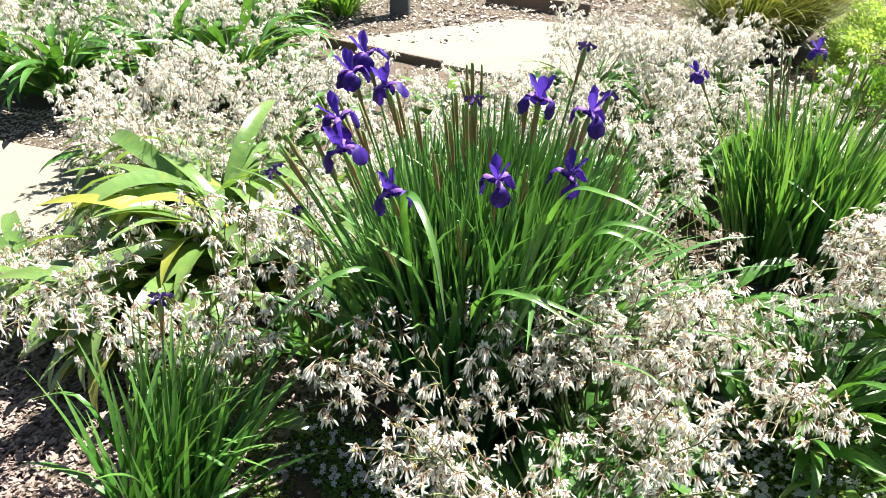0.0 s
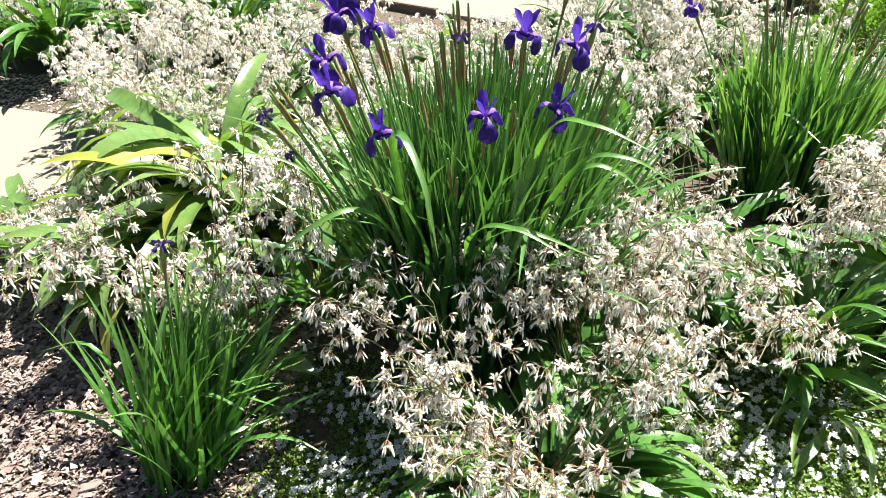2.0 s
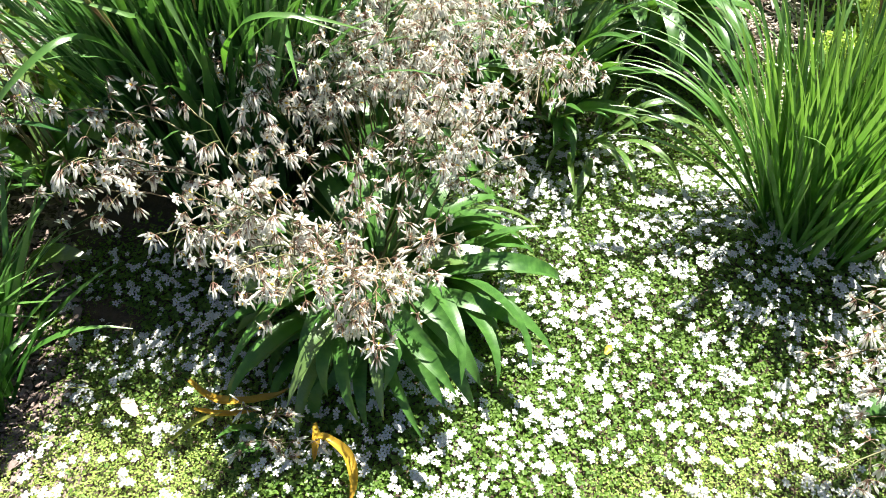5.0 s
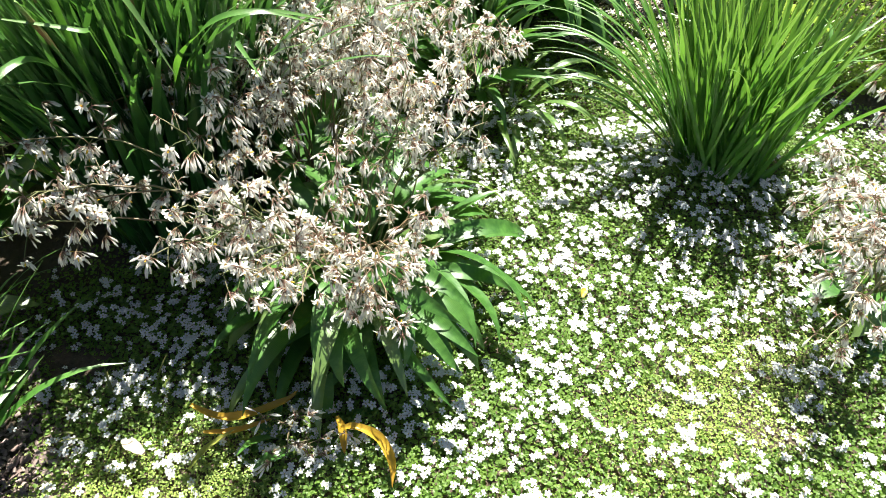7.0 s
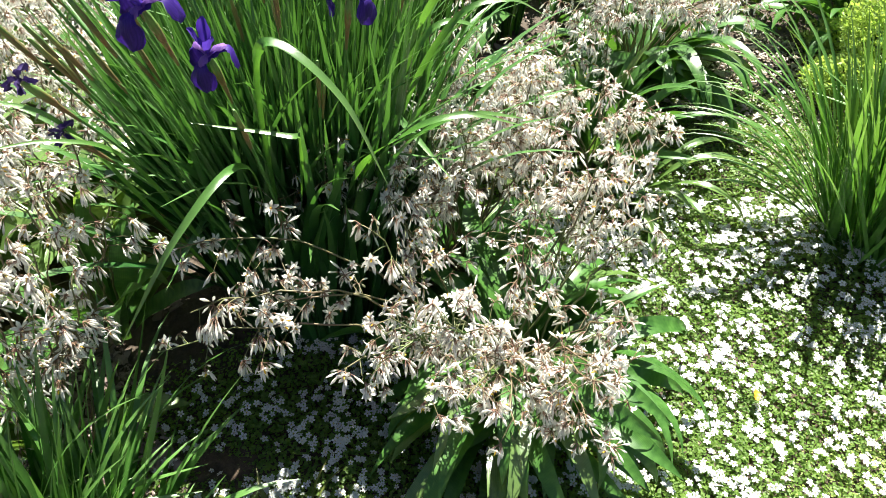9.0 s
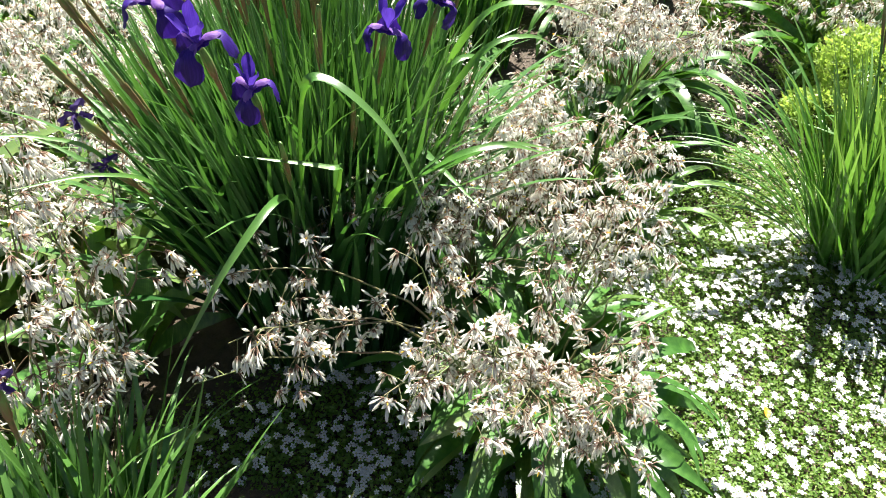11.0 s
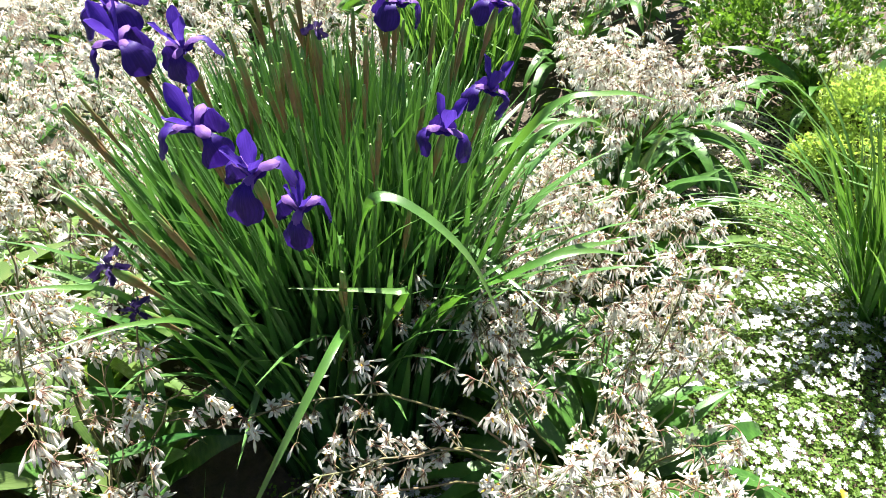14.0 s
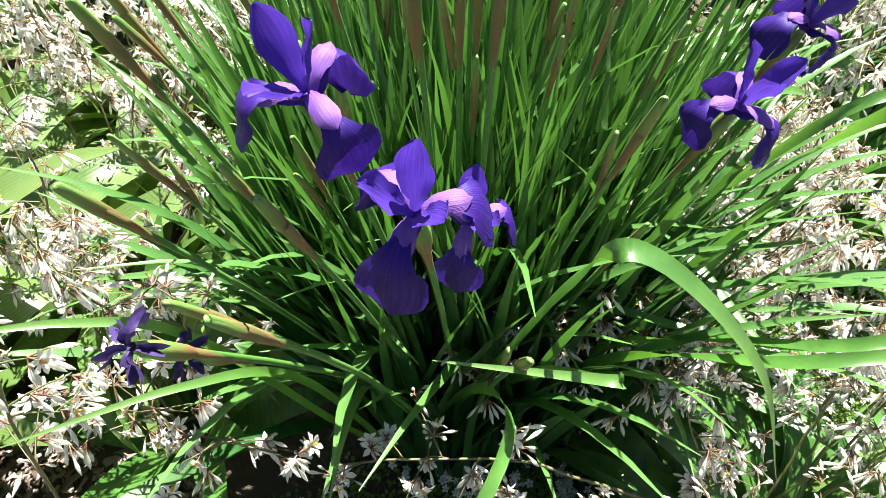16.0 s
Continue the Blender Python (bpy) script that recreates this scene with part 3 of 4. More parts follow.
def smooth_line(points):
    """A smooth line through the given points."""
    P = np.array(points)
    P = np.concatenate([[2 * P[0] - P[1]], P, [2 * P[-1] - P[-2]]])
    line = []
    for i in range(1, len(P) - 2):
        for t in np.linspace(0, 1, 8, endpoint=False):
            line.append(0.5 * (2 * P[i] + (P[i + 1] - P[i - 1]) * t + (2 * P[i - 1] - 5 * P[i] + 4 * P[i + 1] - P[i + 2]) * t * t
                               + (3 * P[i] - P[i - 1] - 3 * P[i + 1] + P[i + 2]) * t ** 3))
    return np.array(line + [P[-2]])


def bowed_blade(clump, through_points, half=0.0065):
    """A long blade of an iris that bows or is broken over."""
    line = smooth_line([Vector(p) - clump.location for p in through_points])
    s = np.linspace(0, 1, len(line))
    d = np.gradient(line, axis=0)
    side = np.cross(d, (0.2, -0.6, 0.9))
    side /= np.linalg.norm(side, axis=1, keepdims=True)
    up = np.cross(side, d)
    up /= np.linalg.norm(up, axis=1, keepdims=True)
    w = np.array([iris_width(half)(v) for v in s])[:, None]
    V = np.stack([line - side * w, line - up * w * 0.3, line + side * w], 1).reshape(-1, 3)
    uv = np.stack([np.tile((0, 0.5, 1), len(s)), np.repeat(s, 3)], 1)
    F = [(i * 3 + j, i * 3 + j + 1, i * 3 + j + 4, i * 3 + j + 3) for i in range(len(s) - 1) for j in range(2)]
    part("blade", build("blade", V, [(np.array(F), 0)], [FRESH_LEAF], uv), clump)


for way in ([(0, 1.82, 0), (-0.02, 1.6, 0.55), (-0.055, 1.455, 0.79), (-0.075, 1.455, 0.812), (-0.202, 1.535, 0.847)],
          [(-0.05, 1.82, 0), (-0.09, 1.62, 0.55), (-0.16, 1.47, 0.78), (-0.3, 1.4, 0.75), (-0.44, 1.39, 0.6)],
          [(-0.1, 1.8, 0), (-0.25, 1.7, 0.5), (-0.36, 1.68, 0.82), (-0.44, 1.69, 0.9), (-0.55, 1.71, 0.93)],
          [(-0.1, 1.78, 0), (-0.22, 1.68, 0.5), (-0.3, 1.64, 0.76), (-0.39, 1.63, 0.84), (-0.52, 1.64, 0.86)]):
    bowed_blade(main_iris, way, 0.0042 if way[-1][0] < -0.45 else 0.0065)
for way in ([(0, 1.82, 0), (-0.07, 1.6, 0.62), (-0.085, 1.5, 0.92), (-0.055, 1.46, 0.965), (-0.005, 1.37, 0.89), (0.025, 1.31, 0.75)],
          [(0.1, 1.8, 0), (0.1, 1.56, 0.58), (0.16, 1.37, 0.78), (0.23, 1.33, 0.8), (0.36, 1.33, 0.74)],
          [(0.08, 1.8, 0), (0.07, 1.55, 0.58), (0.11, 1.38, 0.78), (0.19, 1.31, 0.82), (0.29, 1.27, 0.78)],
          [(0.12, 1.75, 0), (0.2, 1.58, 0.7), (0.26, 1.46, 0.98), (0.34, 1.38, 1.02), (0.45, 1.34, 0.98)],
          [(0.12, 1.78, 0), (0.24, 1.64, 0.6), (0.34, 1.55, 0.86), (0.44, 1.5, 0.9), (0.55, 1.5, 0.84)],
          [(0.13, 1.8, 0), (0.26, 1.7, 0.6), (0.36, 1.66, 0.8), (0.46, 1.64, 0.8), (0.55, 1.66, 0.7)]):
    bowed_blade(main_iris, way, 0.009 if len(way) > 5 else 0.0065)
for x, y, z in [(-0.34, 1.80, 1.09), (-0.31, 1.92, 1.05), (-0.27, 1.99, 1.03), (-0.135, 1.674, 1.136), (-0.11, 1.60, 1.16), (-0.227, 1.665, 1.09),
                (-0.355, 1.51, 1.06), (-0.30, 1.576, 1.06), (-0.369, 1.557, 1.03), (-0.024, 1.517, 1.06), (0.008, 1.646, 1.08), (-0.40, 1.70, 1.02), (-0.145, 1.478, 0.875)]:
    iris_stem(main_iris, (x, y, z), (0.3 * (x - 0.10), 0.3 * (y - 1.88)), r, "pod", size=1.05)
for i in range(30):
    az, out = r.uniform(0, 6.28), r.uniform(0.05, 0.44)
    x, y = 0.08 + math.cos(az) * out, 1.86 + math.sin(az) * out * 0.8
    iris_stem(main_iris, (x, y, r.uniform(0.98, 1.22) - 0.25 * out), (0.35 * (x - 0.10), 0.35 * (y - 1.88)), r, "pod")

back_iris = iris_clump("iris", (1.38, 2.80), "iris clump with upright bright green blades and two violet flowers", 300, 120, 0.80, 0.22, 0.20, FRESH_LEAF, 0.0085, 0.14, 6, bias=(-0.02, 0))
for x, y, z, turn in [(0.92, 2.86, 0.96, 4.0), (1.37, 2.9, 1.05, 4.4)]:
    iris_stem(back_iris, (x, y, z), (0.3 * (x - 1.38), 0.0), r, "flower", turn, 1.0)
for i in range(14):
    az, out = r.uniform(0, 6.28), r.uniform(0.1, 0.35)
    x, y = 1.38 + math.cos(az) * out, 2.80 + math.sin(az) * out
    iris_stem(back_iris, (x, y, r.uniform(0.95, 1.1)), (0.3 * (x - 1.38), 0.3 * (y - 2.80)), r, "pod")

side_iris = iris_clump("iris", (1.46, 0.98), "iris clump with long arching fresh green blades", 330, 0, 0.74, 0.14, 0.34, FRESH_LEAF, 0.0060, 0.16, 9, relaxed=0.9, bias=(0.02, 0.03), wild=1.3, broad=1.0,
                       special=[(1.6 + 0.055 * (k * 7 % 18), 0.30 + 0.09 * (k % 6), 0.84 - 0.05 * (k % 6), 12 + k % 5) for k in range(28)])
for x, y, z, what in [(1.68, 1.2, 0.83, "flower"), (1.52, 1.12, 0.80, "pod"), (1.6, 1.05, 0.82, "pod"), (1.45, 1.2, 0.84, "pod"), (1.62, 0.95, 0.78, "pod")]:
    iris_stem(side_iris, (x, y, z), (0.3 * (x - 1.41), 0.3 * (y - 1.07)), r, what, 4.0)

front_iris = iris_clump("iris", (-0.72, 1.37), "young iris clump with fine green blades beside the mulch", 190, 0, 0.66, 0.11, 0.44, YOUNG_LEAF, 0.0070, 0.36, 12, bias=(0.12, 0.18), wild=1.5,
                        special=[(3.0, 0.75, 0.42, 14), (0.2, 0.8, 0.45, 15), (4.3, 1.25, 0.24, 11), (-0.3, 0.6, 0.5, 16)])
iris_stem(front_iris, (-0.643, 1.419, 0.707), (0.02, 0.02), np.random.default_rng(77), "wilted", 1.0, 1.1)


# ---- white-flowered lilies ----
def lily_width(half):
    return lambda s: half * (0.42 + 0.58 * math.sin(min(1, s / 0.5) * math.pi / 2) ** 1.3) * (1 - max(0, (s - 0.5) / 0.5) ** 1.9) + 0.0005


def lily_leaves(half):
    kinds = []
    for i in range(14):
        q = np.random.default_rng(300 + i)
        bend, power = 0.35 + 1.75 * (i / 13), q.uniform(1.1, 1.9)
        angle = lambda s, b=bend, p=power: b * s ** p
        kinds.append(strap(lily_width(half * q.uniform(0.85, 1.15)), angle, fold=0.38, wave=0.16, across=5, twist=q.uniform(-0.5, 0.5), seed=i))
    return kinds


LEAF_SHAPES = lily_leaves(0.031)
LEAF_MESHES = {m: [build("leaf", V, f, [m], uv) for V, uv, f in LEAF_SHAPES] for m in (LILY_LEAF, PALE_LEAF, YELLOWING)}

BUD = tube([(0, 0, 0), (0, 0, 0.25), (0, 0, 0.62), (0, 0, 0.85), (0, 0, 1.04)], [0.03, 0.055, 0.104, 0.07, 0.01], 5, 0)
PEDICEL_STALK = tube([(0, 0, 0), (0, 0, 1)], [0.5, 0.5], 3, 1)


def open_flower():
    """Six narrow reflexed petals and a yellow bunch of anthers, about one unit long, facing +z."""
    heap = Heap()
    for i in range(6):
        V, uv, f = cup(0.9, 0.2, 0.75, 1.1, 0.2, n=3, across=3, claw=0.5)
        m = np.eye(4)
        c, s = math.cos(i * math.pi / 3), math.sin(i * math.pi / 3)
        m[:2, :2] = [[c, -s], [s, c]]
        heap.add((V, uv, f), m[None])
    heap.add(tube([(0, 0, 0.05), (0, 0, 0.35), (0, 0, 0.6)], [0.03, 0.10, 0.03], 4, 2))
    return np.concatenate(heap.V), np.concatenate(heap.uv), heap.faces


OPEN = open_flower()
DARTS = tube([(0, 0, 0), (0, 0, 0.5), (0, 0, 1)], [0.05, 0.15, 0.02], 3, 0)


def lily_stalk(plant, tip, base, q, rich=1.0, coarse=False):
    """An arching flower stalk with side twigs and nodding bunches of white buds and stars."""
    o = np.array(plant.location)
    c = np.array(tip) - o
    a = np.array([*base, 0.02])
    flat = c[:2] - a[:2]
    arch = min(1, max(0, (np.linalg.norm(flat) / max(c[2], 0.05) - 0.45) / 0.6))
    b = np.array([*(a[:2] + flat * (0.62 - 0.27 * arch)), c[2] * (0.55 + 0.50 * arch) + 0.08 * arch])
    n = 14
    pts = curve_points(a, b, c, n) + np.concatenate([np.zeros((2, 3)), q.normal(0, 0.004, (n - 2, 3))])
    stem = Heap()
    stem.add(tube(pts, np.linspace(0.0035, 0.0013, n), 5))
    buds, axes, sizes, openat, openax, pedA, pedB = [], [], [], [], [], [], []
    reach = np.linalg.norm(np.diff(pts, axis=0), axis=1).sum()
    zone = min(0.52, 0.28 / reach)
    twigs = int(14 * rich)
    for i in range(twigs):
        f = 1 - zone + zone * (i + q.uniform(0, 0.8)) / twigs
        k = f * (n - 1)
        j = min(n - 2, int(k))
        p = pts[j] + (pts[j + 1] - pts[j]) * (k - j)
        d = pts[j + 1] - pts[j]
        d = d / np.linalg.norm(d)
        side = q.normal(0, 1, 3)
        side -= d * side.dot(d)
        side /= np.linalg.norm(side) + 1e-9
        long = 0.085 * (1 - 0.75 * (f - 1 + zone) / zone) * q.uniform(0.45, 1.2) + 0.010
        e = p + side * long + d * long * 0.5 + np.array([0, 0, -0.1 * long])
        mid = (p + e) / 2 + np.array([0, 0, 0.15 * long])
        twig = curve_points(p, mid, e, 4)
        stem.add(tube(twig, np.linspace(0.0013, 0.0007, 4), 3))
        for g in range(1 + int(long > 0.05)):
            w = twig[3 - 2 * g] + q.normal(0, 0.002, 3)
            out = side * 0.5 + np.array([0, 0, -0.75])
            for _ in range(q.integers(5, 11)):
                hang = out + q.normal(0, 0.42, 3)
                hang /= np.linalg.norm(hang)
                start = w + hang * q.uniform(0.009, 0.017) + np.array([0, 0, 0.004])
                pedA.append(w)
                pedB.append(start)
                if q.uniform() < 0.13:
                    openat.append(start)
                    openax.append(hang + np.array([0, -0.2, 0.45]))
                else:
                    buds.append(start)
                    axes.append(hang + np.array([0, 0, -0.35]))
                    sizes.append(q.uniform(0.017, 0.029))
    stalk = part("flower_stalk", stem.mesh("flower_stalk", [LILY_STEM]), plant)
    heap = Heap()
    sizes = np.array(sizes) * (1.2 if coarse else 1.0)
    heap.add(DARTS if coarse else BUD, frames_from(np.array(buds), np.array(axes), sizes, q.uniform(0, 6, len(buds))))
    if openat:
        heap.add(OPEN, frames_from(np.array(openat), np.array(openax), q.uniform(0.015, 0.021, len(openat)), q.uniform(0, 6, len(openat))))
    if not coarse:
        pa, pb = np.array(pedA), np.array(pedB)
        d = pb - pa + 1e-6
        ln = np.linalg.norm(d, axis=1)
        heap.add(PEDICEL_STALK, frames_from(pa, d, np.stack([np.full(len(d), 0.0019), np.full(len(d), 0.0019), ln], 1)))
    part("blossoms", heap.mesh("blossoms", [WHITE_PETAL, PEDICEL, ANTHER]), stalk)


def lily(place, label, leaves, long, tips, mat, seed, more=0, slim=1.0, reach=0.4, tall=0.6, rich=0.8, coarse=False, yellow=0.0, spread_leaf=1.0, sector=None, upright=0.0, crown=0.0, arch=0.0, facing=None):
    q = np.random.default_rng(seed)
    x, y = place
    plant = thing("lily", (x, y, float(height(x, y))), label, "lily", "white-flowered lilies")
    for i in range(leaves):
        az = q.uniform(*facing) if facing and i % 6 else i * 2.4 + q.normal(0, 0.3)
        inner = arch * 0.45 + (1 - arch * 0.45) * q.uniform() ** 0.8
        lean = (0.12 + 0.85 * inner) * spread_leaf
        k = int(np.clip(q.normal(5 + 7 * inner - 5 * upright + 2 * arch, 2.0), 0, 13))
        length = long * q.uniform(0.6, 1.14)
        m = LEAF_MESHES[YELLOWING if q.uniform() < yellow else (PALE_LEAF if q.uniform() < 0.12 else mat)][k]
        wide = slim * q.uniform(0.8, 1.15)
        part("leaf", m, plant, turned(0.05 * math.cos(az), 0.05 * math.sin(az), -0.01 + crown * q.uniform(0, 1), az, lean, q.normal(0, 0.42), length, wide, length))
    ends = list(tips)
    for i in range(more):
        az = q.uniform(*sector) if sector else i * 2.4 + q.normal(0, 0.35)
        d = reach * math.sqrt(q.uniform(0.12, 1.0))
        ends.append((x + d * math.cos(az), y + d * math.sin(az), tall * q.uniform(0.72, 1.15)))
    for tx, ty, tz in ends:
        az = q.uniform(0, 6.28)
        lily_stalk(plant, (tx, ty, tz + float(height(tx, ty))), (0.05 * math.cos(az), 0.05 * math.sin(az)), q, rich, coarse)
    return plant


FLOWERING = "white-flowered lily with broad strap leaves and nodding bunches"
lily((0.29, 1.25), "white-flowered lily with broad dark leaves over the ground cover", 110, 0.46,
     [(-0.32, 1.47, 0.53), (-0.39, 1.48, 0.46), (-0.22, 1.45, 0.48), (-0.28, 1.62, 0.55), (-0.14, 1.24, 0.46), (-0.05, 1.20, 0.57), (-0.07, 1.09, 0.48), (-0.02, 1.03, 0.50), (-0.01, 1.13, 0.60), (-0.01, 1.31, 0.67),
      (0.03, 0.97, 0.45), (0.11, 1.03, 0.45), (0.14, 0.95, 0.48), (0.16, 0.99, 0.35), (0.20, 0.95, 0.42), (0.16, 0.87, 0.32), (0.27, 0.93, 0.38), (0.38, 1.03, 0.44), (0.28, 1.23, 0.57),
      (0.48, 1.25, 0.62), (0.59, 1.20, 0.62), (0.65, 1.18, 0.45), (0.51, 1.31, 0.55), (0.47, 1.43, 0.58), (0.56, 1.42, 0.58), (0.70, 1.36, 0.50), (0.09, 1.42, 0.62), (-0.12, 1.20, 0.45), (0.60, 1.30, 0.52), (0.05, 1.20, 0.56)], LILY_LEAF, 31, spread_leaf=1.0, rich=0.85, crown=0.22, slim=0.82, arch=1.0)
lily((0.40, 1.66), "white-flowered lily growing close against a tall iris", 26, 0.42,
     [(0.5, 1.55, 0.60), (0.2, 1.62, 0.60), (-0.08, 1.62, 0.56), (0.42, 1.66, 0.62), (0.66, 1.5, 0.58), (0.12, 1.46, 0.64), (0.28, 1.55, 0.64), (0.6, 1.62, 0.60), (0.62, 1.72, 0.60), (0.74, 1.58, 0.56),
      (0.06, 1.62, 0.65), (0.17, 1.54, 0.66), (0.23, 1.66, 0.66), (0.29, 1.78, 0.66), (0.4, 1.8, 0.66), (0.5, 1.86, 0.66), (0.34, 1.62, 0.64), (0.62, 1.46, 0.61), (0.30, 1.45, 0.68), (0.38, 1.52, 0.70), (0.45, 1.50, 0.68), (0.52, 1.70, 0.68), (0.35, 1.72, 0.70), (0.56, 1.54, 0.66),
      (0.25, 1.50, 0.66), (0.46, 1.74, 0.68), (0.66, 1.66, 0.64), (0.72, 1.72, 0.62), (0.58, 1.80, 0.66)], LILY_LEAF, 76, rich=0.9, crown=0.12)
lily((1.08, 1.76), "white-flowered lily with narrow grey-green leaves", 70, 0.40,
     [(0.58, 1.80, 0.50), (0.70, 1.84, 0.52), (0.83, 1.87, 0.55), (1.05, 1.98, 0.55), (1.28, 2.05, 0.55), (1.20, 1.88, 0.55), (0.72, 1.62, 0.50),
      (0.77, 1.36, 0.44), (0.76, 1.50, 0.53), (0.85, 1.44, 0.48), (0.89, 1.36, 0.44), (0.70, 1.74, 0.52), (0.64, 1.70, 0.52)], LILY_LEAF, 32, slim=0.54, spread_leaf=0.7, upright=0.5, crown=0.2, more=0, reach=0.42, tall=0.54)
lily((-0.78, 2.36), "large white-flowered lily with pale and yellowing strap leaves", 120, 0.70,
     [(-1.05, 2.10, 0.52), (-0.69, 2.06, 0.59), (-0.72, 1.81, 0.76), (-0.58, 1.95, 0.62), (-0.55, 2.1, 0.62), (-1.05, 1.73, 0.55), (-1.19, 1.66, 0.48), (-1.1, 1.58, 0.54), (-1.25, 1.6, 0.48), (-1.2, 1.5, 0.50)], PALE_LEAF, 33, yellow=0.10, spread_leaf=0.95, slim=1.35, crown=0.30, arch=0.8, facing=(1.7, 4.8))
lily((-0.64, 1.74), "white-flowered lily with yellowing leaves beside a young iris", 18, 0.38,
     [(-0.54, 1.60, 0.85), (-0.51, 1.71, 0.89), (-0.49, 1.57, 0.70), (-0.57, 1.56, 0.74), (-0.47, 1.53, 0.64), (-0.50, 1.51, 0.63), (-0.58, 1.56, 0.55), (-0.77, 1.67, 0.57), (-0.64, 1.64, 0.53),
      (-0.48, 1.59, 0.67), (-0.80, 1.56, 0.60), (-0.92, 1.58, 0.54), (-0.86, 1.52, 0.54), (-1.0, 1.54, 0.52), (-0.62, 1.58, 0.66), (-0.74, 1.60, 0.62), (-0.96, 1.66, 0.58)], PALE_LEAF, 86, yellow=0.15, crown=0.16, arch=0.6, facing=(2.0, 4.2), slim=1.0, rich=0.56)
lily((-0.44, 2.02), "white-flowered lily with pale leaves leaning on an iris", 18, 0.46,
     [(-0.36, 1.70, 0.84), (-0.36, 1.63, 0.68), (-0.45, 2.12, 0.70), (-0.48, 1.98, 0.72), (-0.49, 1.78, 0.66), (-0.48, 2.33, 0.62), (-0.43, 1.72, 0.70), (-0.46, 1.9, 0.78)], LILY_LEAF, 71, crown=0.12, rich=0.5)
lily((-0.98, 2.16), "pale green strap-leaved lily with no flowers beside the path", 70, 0.58, [], PALE_LEAF, 75, yellow=0.10, spread_leaf=1.1, crown=0.24, arch=0.9, slim=1.35, facing=(2.0, 4.6))
lily((-1.0, 2.56), "white-flowered lily with tall broad silvery green leaves", 90, 0.60, [(-0.7, 2.75, 0.62), (-1.0, 2.85, 0.6)], PALE_LEAF, 73, crown=0.40, arch=0.85, slim=1.3, yellow=0.10)
LEFT_BED = [
    (-1.6, 2.3, PALE_LEAF, 81, 12, 0.30, 0.30, False),
    (-1.22, 2.3, PALE_LEAF, 50, 3, 0.36, 0.5, False), (-0.4, 2.4, PALE_LEAF, 51, 13, 0.36, 0.58, False),
    (-1.3, 2.95, PALE_LEAF, 34, 24, 0.52, 0.6, False), (-0.7, 3.0, PALE_LEAF, 35, 12, 0.42, 0.58, False), (-1.55, 3.25, PALE_LEAF, 84, 18, 0.4, 0.5, True)]
RIGHT_BED = [
    (2.4, 1.62, LILY_LEAF, 45, 12, 0.35, 0.48, False), (2.05, 2.7, LILY_LEAF, 46, 22, 0.48, 0.58, False), (2.75, 2.75, LILY_LEAF, 47, 20, 0.5, 0.6, True),
    (1.85, 3.35, LILY_LEAF, 56, 20, 0.45, 0.55, True), (2.5, 3.5, LILY_LEAF, 57, 20, 0.45, 0.5, True), (0.55, 2.22, LILY_LEAF, 74, 5, 0.3, 0.5, False)]
BACK_BED = [
    (-1.8, 3.55, LILY_LEAF, 36, 22, 0.5, 0.6, True), (-1.05, 3.65, LILY_LEAF, 37, 24, 0.52, 0.6, True), (-0.15, 2.8, PALE_LEAF, 38, 30, 0.42, 0.58, False),
    (0.3, 2.55, LILY_LEAF, 52, 16, 0.36, 0.5, False), (-0.3, 3.4, LILY_LEAF, 39, 22, 0.45, 0.5, True), (0.35, 3.35, LILY_LEAF, 53, 20, 0.42, 0.46, True),
    (0.85, 3.35, LILY_LEAF, 41, 24, 0.42, 0.6, False), (1.25, 3.65, LILY_LEAF, 54, 20, 0.42, 0.58, True), (1.15, 4.3, LILY_LEAF, 42, 26, 0.48, 0.64, True),
    (0.78, 4.75, LILY_LEAF, 43, 20, 0.36, 0.6, True), (1.6, 4.7, LILY_LEAF, 55, 20, 0.45, 0.55, True), (-0.9, 4.35, LILY_LEAF, 58, 18, 0.45, 0.4, True),
    (-0.1, 4.2, LILY_LEAF, 59, 14, 0.4, 0.32, True), (0.45, 4.1, LILY_LEAF, 70, 14, 0.4, 0.36, True)]
for x, y, mat, seed, more, reach, tall, coarse in LEFT_BED + RIGHT_BED + BACK_BED:
    lily((x, y), FLOWERING, 40, 0.52, [], mat, seed, more=more, reach=reach, tall=tall, coarse=coarse, crown=0.12, rich=0.78, arch=0.5)
lily((0.90, 2.32), "white-flowered lily with glossy arching leaves between two irises", 60, 0.52, [(0.88, 2.10, 0.46), (0.96, 2.35, 0.46), (0.86, 2.6, 0.62), (0.70, 2.55, 0.6), (0.86, 2.85, 0.62), (0.68, 2.85, 0.6), (0.8, 2.7, 0.6)], LILY_LEAF, 40, more=3, reach=0.38, sector=(0.5, 2.8), crown=0.16, arch=0.95, facing=(3.3, 6.4), slim=1.1)
